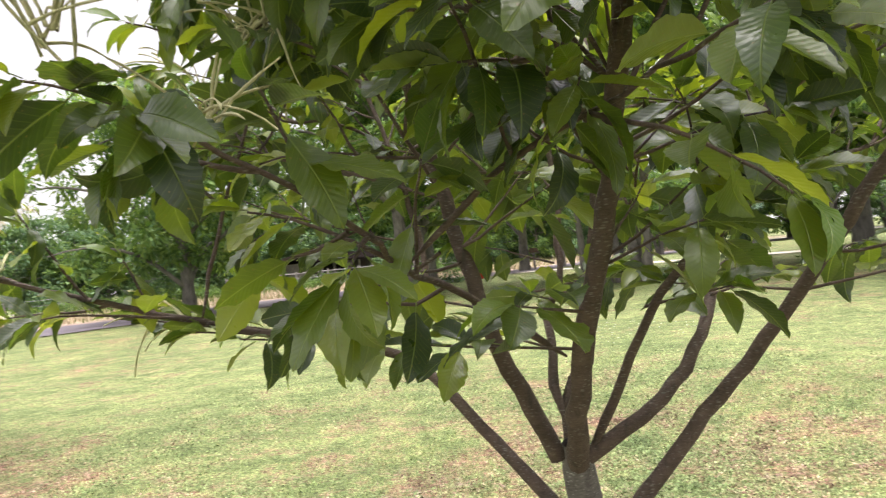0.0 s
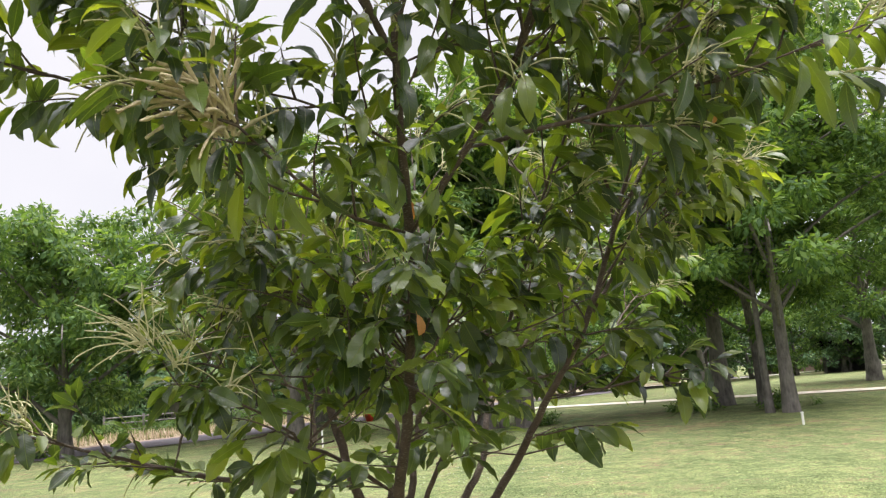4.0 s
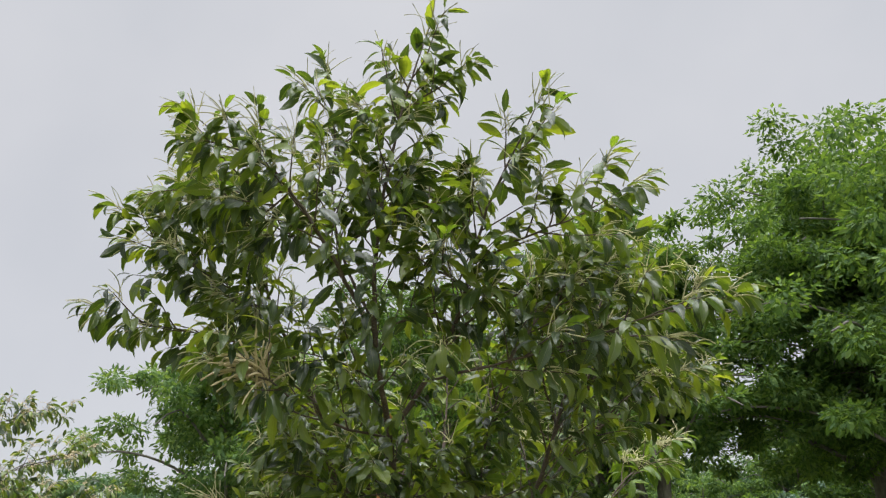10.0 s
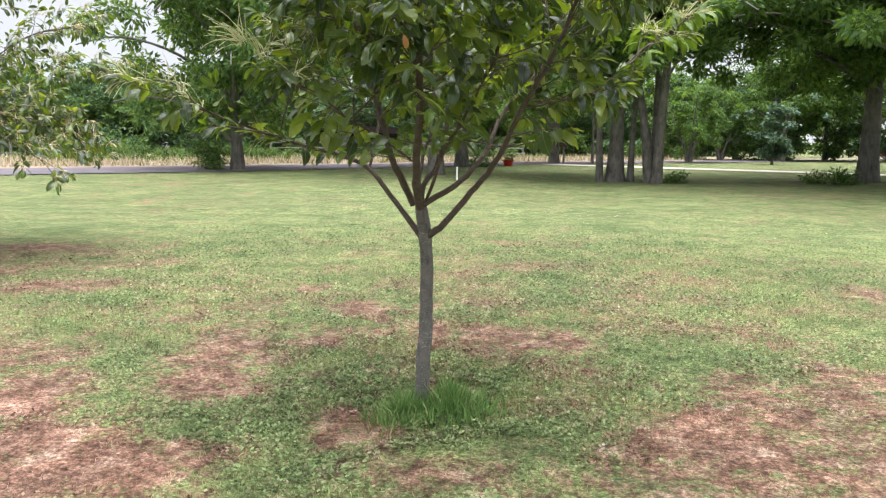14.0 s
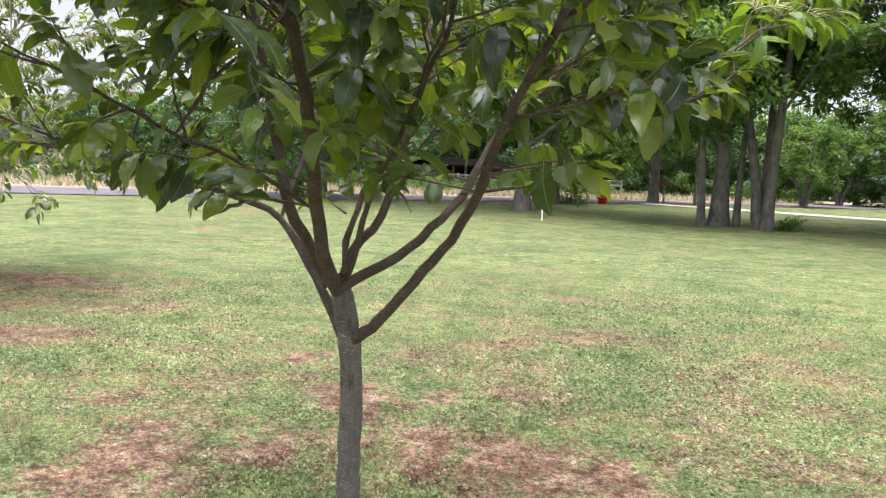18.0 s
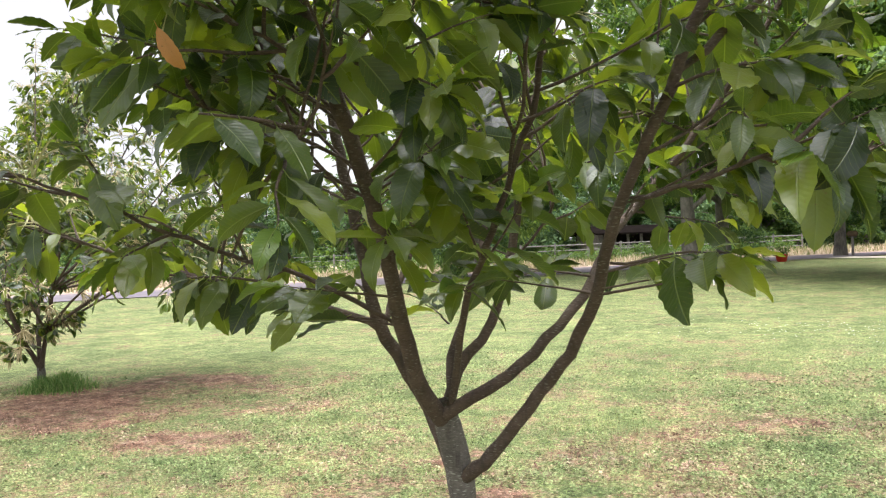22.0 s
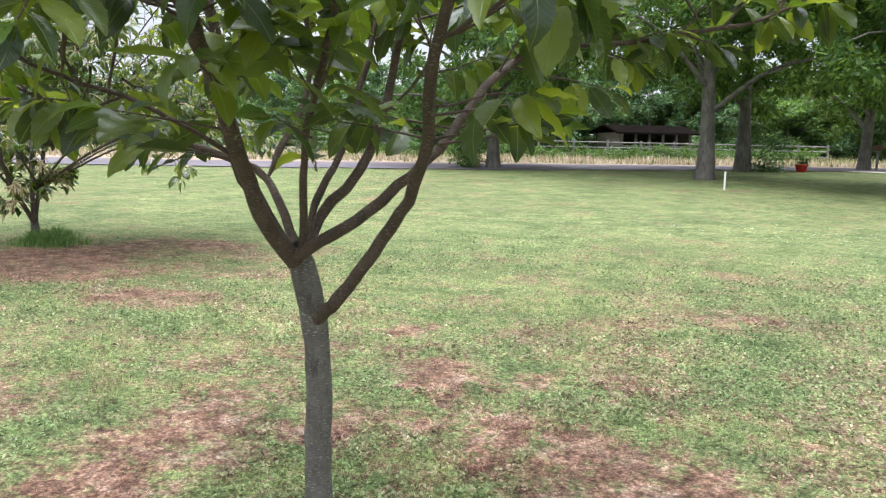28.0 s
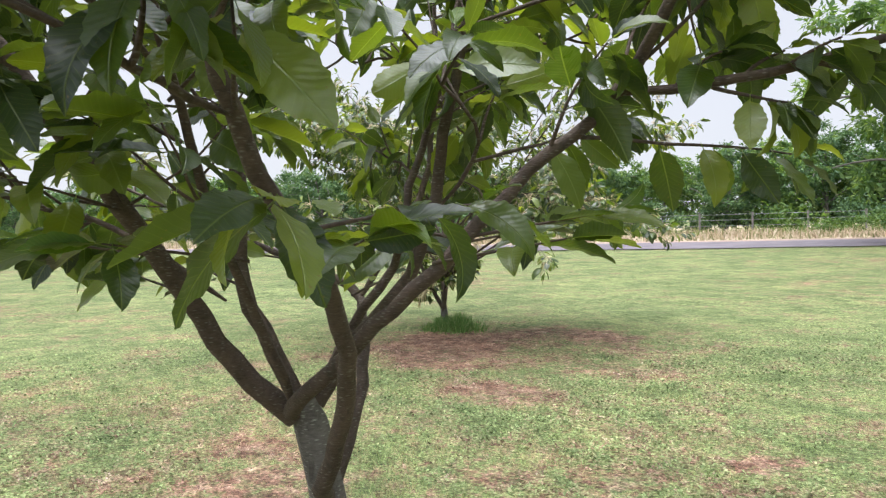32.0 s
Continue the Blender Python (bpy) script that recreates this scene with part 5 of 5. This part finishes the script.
def lathe(rows, sides=20, at=(0, 0, 0)):
    v, q = [], []
    for r, z in rows:
        v += [(at[0] + r * math.cos(2 * math.pi * k / sides), at[1] + r * math.sin(2 * math.pi * k / sides), at[2] + z) for k in range(sides)]
    for i in range(len(rows) - 1):
        q += [(i * sides + k, i * sides + (k + 1) % sides, (i + 1) * sides + (k + 1) % sides, (i + 1) * sides + k) for k in range(sides)]
    bm = bmesh.new()
    vs = [bm.verts.new(p) for p in v]
    for f in q:
        bm.faces.new([vs[k] for k in f]).smooth = True
    return bm


pot = empty("flower_pot", at_ground(1.05, 38.8), "large red flower pot with green plants, beside the lane", "flower pot")
part("pot", lathe(((0.18, 0.0), (0.22, 0.05), (0.27, 0.28), (0.30, 0.30), (0.30, 0.36), (0.26, 0.36), (0.25, 0.30), (0.0, 0.30))), RED, pot)
rng = np.random.default_rng(4)
v, q = crown_cloud(rng, rng.normal(0, 0.10, (9, 3)) + (0, 0, 0.50), np.full(9, 0.16), 30, 0.13)
tagged(link_mesh("plant", soup("plant", v, q, VINE), None, pot, "leafy green pot plant"), kind="stuff")


def stake(x, y, hgt, label):
    s = empty("marker_stake", at_ground(x, y), label, "stake", "marker stakes")
    part("post", box(0.05, 0.05, hgt, bevel=0.008), WHITE, s)
    part("cap", box(0.07, 0.07, 0.04, (0, 0, hgt), 0.01), WHITE, s)


stake(-0.87, 24.5, 0.52, "short white marker stake standing in the lawn")
stake(11.2, 16.9, 0.28, "low white marker stake standing in the lawn near the shade trees")

mb = empty("mail_box", at_ground(4.4, 44.0), "dark box on a wooden post beside the lane", "mailbox")
part("post", box(0.12, 0.12, 1.0, bevel=0.01), WOOD, mb)
part("box", box(0.5, 0.26, 0.28, (0, 0, 1.0), 0.05), BROWNBOX, mb)
part("brace", box(0.4, 0.06, 0.06, (0.0, 0, 0.92), 0.01), WOOD, mb)

bin_ = empty("waste_bin", at_ground(10.6, 50.5), "black wheeled waste bin beside the drive", "waste bin")
part("body", box(0.62, 0.68, 0.95, (0, 0, 0.06), 0.04), PLASTIC, bin_)
part("lid", box(0.68, 0.74, 0.07, (0, 0, 1.01), 0.03), PLASTIC, bin_)
for sx in (-0.28, 0.28):
    wh = bmesh.new()
    bmesh.ops.create_cone(wh, cap_ends=True, segments=14, radius1=0.11, radius2=0.11, depth=0.06, matrix=Matrix.Translation((sx, 0.3, 0.11)) @ Euler((0, radians(90), 0)).to_matrix().to_4x4())
    part("wheel", wh, RUBBER, bin_)


def rail_fence(s0, s1, n, posts, label, rails=(0.45, 0.85, 1.2), gap=2.4, mat=None):
    f = empty("fence", at_ground(*by_road(s0, n)), label, "fence")
    o = f.matrix_basis.translation
    k, s = 0, s0
    while s <= s1:
        x, y = by_road(s, n)
        bm = box(0.12, 0.12, 1.35, (x - o.x, y - o.y, float(rise(x, y)) - o.z), 0.012)
        part("post", bm, mat or WOOD, f)
        if s + gap <= s1:
            x1, y1 = by_road(s + gap, n)
            for hgt in rails:
                v, q = tube(np.array([(x - o.x, y - o.y, float(rise(x, y)) - o.z + hgt), (x1 - o.x, y1 - o.y, float(rise(x1, y1)) - o.z + hgt)]), 0.05, 0.05, 6)
                link_mesh("rail", soup("rail", v, q), mat or WOOD, f)
        s += gap
    return f


rail_fence(8, 30, 16.2, 0, "weathered wooden rail fence beyond the lane")
wire = empty("wire_fence", at_ground(*by_road(-70, 18.5)), "thin wire fence on wooden posts at the edge of the hedgerow", "fence")
ow = wire.matrix_basis.translation
for k in range(24):
    x, y = by_road(-70 + k * 3, 18.5)
    part("post", box(0.10, 0.10, 1.3, (x - ow.x, y - ow.y, float(rise(x, y)) - ow.z), 0.012), WOOD, wire)
for hgt in (0.5, 0.85, 1.18):
    ends = np.array([(*by_road(-70 + k * 3, 18.5), float(rise(*by_road(-70 + k * 3, 18.5))) + hgt) for k in range(24)]) - np.array(ow)
    v, q = tube(ends, 0.012, 0.012, 5)
    link_mesh("wire", soup("wire", v, q), TIN, wire)


# roof sheet almost black: the trees' shade is put into its colour
SHADEROOF = plain("shade_dark_roof_sheet", (0.004, 0.0035, 0.003), (0.014, 0.011, 0.010), 2.0, 0.95, spec=0.0)


def gable(w, d, eave, ridge, over=0.4, thick=0.12):
    bm = bmesh.new()
    for sgn in (-1, 1):
        a = [(-w / 2 - over, sgn * (d / 2 + over), eave - over * (ridge - eave) / (d / 2)), (w / 2 + over, sgn * (d / 2 + over), eave - over * (ridge - eave) / (d / 2)), (w / 2 + over, 0, ridge), (-w / 2 - over, 0, ridge)]
        lo = [bm.verts.new(p) for p in a]
        hi = [bm.verts.new((p[0], p[1], p[2] + thick)) for p in a]
        for f in ((lo[0], lo[1], lo[2], lo[3]), (hi[3], hi[2], hi[1], hi[0]), (lo[0], hi[0], hi[1], lo[1]), (lo[1], hi[1], hi[2], lo[2]), (lo[2], hi[2], hi[3], lo[3]), (lo[3], hi[3], hi[0], lo[0])):
            bm.faces.new(f)
    bmesh.ops.recalc_face_normals(bm, faces=bm.faces[:])
    return bm


def open_shed(x, y, turn, w, d, eave, ridge, roof, label, bays=4, wall=None):
    """A low shed on posts with a gabled roof, open towards the lawn."""
    s = empty("shed", at_ground(x, y), label, "shed")
    s.matrix_basis = pose(*at_ground(x, y), 0, 0, turn)
    part("roof", gable(w, d, eave, ridge), roof, s)
    part("back_wall", box(w, 0.12, eave, (0, d / 2 - 0.1, 0)), wall or DARK, s)
    for sx in (-1, 1):
        part("side_wall", box(0.12, d - 0.3, eave, (sx * (w / 2 - 0.08), 0, 0)), wall or WOOD, s)
    for k in range(bays + 1):
        part("post", box(0.16, 0.16, eave, (-w / 2 + 0.2 + (w - 0.4) * k / bays, -d / 2 + 0.1, 0), 0.01), WOOD, s)
    for k in range(bays):
        part("rail", box((w - 0.4) / bays - 0.2, 0.06, 0.14, (-w / 2 + 0.2 + (w - 0.4) * (k + 0.5) / bays, -d / 2 + 0.1, 0.9)), WOOD, s)
    return s


sx, sy = by_road(17.0, 19.5)
open_shed(sx, sy, 38, 5.5, 4.0, 1.9, 2.35, SHADEROOF, "low dark open shed beyond the lane, its roof coloured with shade", 5)
open_shed(41.0, 57.5, -40, 4.0, 3.2, 2.2, 2.9, SHADEROOF, "open picnic shelter with a dark gabled roof", 2, WOOD)


def house(x, y, turn, w, d, eave, ridge, wall, label):
    h = empty("house", at_ground(x, y), label, "house")
    h.matrix_basis = pose(*at_ground(x, y), 0, 0, turn)
    part("wall", box(w, d, eave), wall, h)
    part("roof", gable(w, d, eave, ridge, 0.5, 0.15), TIN, h)
    for k in range(4):
        xx = -w / 2 + w * (k + 0.7) / 4.4
        win = part("window", box(1.1, 0.08, 1.2, (xx, -d / 2 - 0.02, 1.0), 0.01), WHITE, h)
        part("pane", box(0.9, 0.06, 1.0, (xx, -d / 2 - 0.06, 1.1)), GLASS, win)
    part("door", box(1.0, 0.08, 2.05, (w / 2 - 0.9, -d / 2 - 0.03, 0.05), 0.01), WOOD, h)
    return h


house(52.0, 80.0, -30, 12, 7, 2.6, 4.2, BRICKRED, "low brown brick house behind the far trees")
bx, by = by_road(12, 34)
house(bx, by, 38, 9, 7, 3.2, 5.4, TIN, "grey-blue outbuilding behind the hedgerow")


def car(x, y, turn, paint, label, tall=1.45, length=4.5):
    c = empty("car", at_ground(x, y), label, "car", "parked cars")
    c.matrix_basis = pose(*at_ground(x, y), 0, 0, turn)
    part("body", box(length, 1.75, 0.62, (0, 0, 0.30), 0.14), paint, c)
    cab = bmesh.new()
    a = [(-length * 0.36, 0.90), (length * 0.24, 0.90), (length * 0.12, tall), (-length * 0.28, tall)]
    lo = [cab.verts.new((p[0], -0.78 if p[1] < 1 else -0.66, p[1])) for p in a]
    hi = [cab.verts.new((p[0], 0.78 if p[1] < 1 else 0.66, p[1])) for p in a]
    cab.faces.new(lo), cab.faces.new(hi[::-1])
    for k in range(4):
        cab.faces.new((lo[k], hi[k], hi[(k + 1) % 4], lo[(k + 1) % 4]))
    bmesh.ops.recalc_face_normals(cab, faces=cab.faces[:])
    part("cabin_windows", cab, GLASS, c)
    part("roof", box(length * 0.40, 1.34, 0.06, (-length * 0.08, 0, tall - 0.01), 0.02), paint, c)
    for wx in (-length * 0.31, length * 0.31):
        for wy in (-0.82, 0.82):
            turn_m = Matrix.Translation((wx, wy, 0.32)) @ Euler((radians(90), 0, 0)).to_matrix().to_4x4()
            w = bmesh.new()
            bmesh.ops.create_cone(w, cap_ends=True, segments=20, radius1=0.32, radius2=0.32, depth=0.2, matrix=turn_m)
            wheel = part("wheel", w, RUBBER, c)
            rim = bmesh.new()
            bmesh.ops.create_cone(rim, cap_ends=True, segments=16, radius1=0.18, radius2=0.18, depth=0.22, matrix=turn_m)
            part("rim", rim, TIN, wheel)
    for wy in (-0.6, 0.6):
        part("headlight", box(0.06, 0.3, 0.14, (length / 2 - 0.01, wy, 0.66), 0.02), WHITE, c)
        part("tail_light", box(0.06, 0.2, 0.18, (-length / 2 + 0.01, wy, 0.66), 0.02), RED, c)
    return c


car(35.3, 70.5, 15, CARRED, "red parked car in the far yard")

# ---------------------------------------------------------------- grass
def field(x, y, f, seed):
    """Smooth random field from a few waves."""
    r = np.random.default_rng(seed)
    s = 0
    for k in range(7):
        a, p, q = r.uniform(0, 6.28), r.uniform(0.6, 1.7) * f, r.uniform(0, 6.28)
        s = s + np.sin((x * np.cos(a) + y * np.sin(a)) * p + q)
    return s / 7


def blades(name, x, y, z, length, width, rng, mat, lean=0.8):
    n = len(x)
    a = rng.uniform(0, 6.28, n)
    b = a + rng.normal(0, 1.0, n) + 1.57
    dx, dy = np.cos(a), np.sin(a)
    k = lean * rng.uniform(0.15, 1.0, n) * length
    mx, my = np.cos(b) * k, np.sin(b) * k
    h = np.sqrt(np.maximum(length ** 2 - k ** 2, (0.25 * length) ** 2))
    p = [np.stack([x - dx * width, y - dy * width, z], 1), np.stack([x + dx * width, y + dy * width, z], 1),
         np.stack([x + mx * 0.4 + dx * width * 0.8, y + my * 0.4 + dy * width * 0.8, z + h * 0.6], 1),
         np.stack([x + mx * 0.4 - dx * width * 0.8, y + my * 0.4 - dy * width * 0.8, z + h * 0.6], 1),
         np.stack([x + mx, y + my, z + h], 1)]
    v = np.stack(p, 1).reshape(-1, 3)
    i = np.arange(n)[:, None] * 5
    t = np.concatenate([i + (0, 1, 2), i + (0, 2, 3), i + (3, 2, 4)], 1).reshape(-1, 3)
    return soup(name, v, t, mat)


def flat_leaves(name, foot, way, side, length, wide, mat):
    """Small pointed leaves, each one bent quad."""
    mid = foot + way * (length * 0.55)[:, None]
    v = np.stack([foot, mid + side * (wide * 0.5)[:, None], foot + way * length[:, None], mid - side * (wide * 0.5)[:, None]], 1).reshape(-1, 3)
    return soup(name, v, np.arange(len(v)).reshape(-1, 4), mat)


rng = np.random.default_rng(9)
n = 620000
rad = 0.2 + 10.2 * rng.random(n) ** 0.85
ang = rng.uniform(0, 6.2832, n)
x, y = 0.4 + rad * np.cos(ang), 2.0 + rad * np.sin(ang)
bare = np.zeros(n)
for px, py, pr, ps in PATCHES:
    d = np.hypot(x - px, y - py) + 0.35 * field(x, y, 2.2, 3) * pr
    if pr < 3:
        bare = np.maximum(bare, ps * np.clip(1.3 - d / pr, 0, 1))
keep = (rng.random(n) > bare * 0.72) & (rng.random(n) < np.clip((10.4 - rad) / 5.0, 0, 1))
x, y, bare, rad = x[keep], y[keep], bare[keep], rad[keep]
n = len(x)
lush = np.clip(0.5 + 1.3 * field(x, y, 1.6, 5) + 0.9 * field(x, y, 6.0, 6), 0, 1)
mound = np.clip(0.45 + 1.5 * field(x, y, 9.0, 23) + 0.9 * field(x, y, 26.0, 24) + 1.3 * field(x, y, 80.0, 25), 0, 1) * (1 - 0.6 * bare)
clover = (field(x, y, 1.5, 21) + 0.7 * field(x, y, 6.0, 22) + 0.25 * rng.normal(0, 1, n) > 0.02) & (bare < 0.5)
far = 1 + 0.03 * rad
a = rng.uniform(0, 6.2832, n)
b = a + 1.57 + rng.normal(0, 0.5, n)
side = np.stack([np.cos(b), np.sin(b), rng.normal(0, 0.2, n)], 1)
z = rise(x, y)
for name, pick, label, mat in (("clover", clover, "low cushions of clover in the mown lawn", CLOVER), ("lawn_grass", ~clover, "short mown grass, green and straw-coloured", BLADE)):
    m = int(pick.sum())
    if name == "clover":
        length = (0.013 + 0.013 * rng.random(m)) * far[pick]
        wide, lie, lift = length * rng.uniform(0.65, 1.0, m), rng.uniform(0.6, 1.5, m), 0.004 + 0.050 * mound[pick] * rng.uniform(0.5, 1.0, m)
    else:
        length = (0.020 + 0.050 * lush[pick] * rng.random(m)) * far[pick] ** 0.7 * (1 - 0.45 * bare[pick])
        wide, lie, lift = 0.0022 + 0.0022 * rng.random(m) * far[pick], rng.uniform(0.25, 1.2, m) + 0.3 * bare[pick], -0.003 + 0.012 * mound[pick]
    way = np.stack([np.cos(a[pick]) * np.sin(lie), np.sin(a[pick]) * np.sin(lie), np.cos(lie)], 1)
    foot = np.stack([x[pick], y[pick], z[pick] + lift], 1)
    tagged(link_mesh(name, flat_leaves(name, foot, way, side[pick], length, wide, mat), None), label, "clover" if name == "clover" else "grass", kind="stuff")
# white flower heads in the clover further off
m = 160
fx, fy = 1.9 + 1.3 * rng.normal(0, 1, m), 13.5 + 0.8 * rng.normal(0, 1, m)
a = rng.uniform(0, 6.2832, m)
heads = []
for k in range(3):
    c = a + k * 2.1
    way = np.stack([np.cos(c) * 0.8, np.sin(c) * 0.8, np.full(m, 0.6)], 1)
    heads.append((np.stack([fx, fy, rise(fx, fy) + 0.03], 1), way, np.stack([-np.sin(c), np.cos(c), np.zeros(m)], 1)))
foot, way, side = (np.concatenate([h_[k] for h_ in heads]) for k in range(3))
tagged(link_mesh("clover_flowers", flat_leaves("clover_flowers", foot, way, side, np.full(3 * m, 0.013), np.full(3 * m, 0.013), WHITE), None), "scattered white clover flower heads in the lawn", "clover", kind="stuff")


def tuft(x0, y0, spread, n, tall, seed, label):
    r = np.random.default_rng(seed)
    a, d = r.uniform(0, 6.28, n), spread * np.abs(r.normal(0, 0.6, n))
    x, y = x0 + d * np.cos(a), y0 + d * np.sin(a)
    me = blades("grass_tuft", x - x0, y - y0, np.zeros(n), tall * r.uniform(0.4, 1.1, n) * np.clip(1.25 - d / spread / 1.6, 0.3, 1.2), 0.0028 + 0.003 * r.random(n), r, TUFT, 0.95)
    ob = link_mesh("grass_tuft", me, None)
    ob.matrix_basis = pose(x0, y0, float(rise(x0, y0)))
    return tagged(ob, label, "grass", "grass tufts", "stuff")


tuft(0.42, 1.58, 0.28, 1300, 0.21, 1, "long lush grass left unmown round the tree's foot")
tuft(0.16, 1.50, 0.20, 800, 0.17, 2, "long lush grass left unmown round the tree's foot")
tuft(-7.36, 6.68, 0.34, 1500, 0.25, 3, "long lush grass left unmown round the second tree's foot")
tuft(-7.62, 6.58, 0.28, 900, 0.20, 4, "long lush grass left unmown round the second tree's foot")
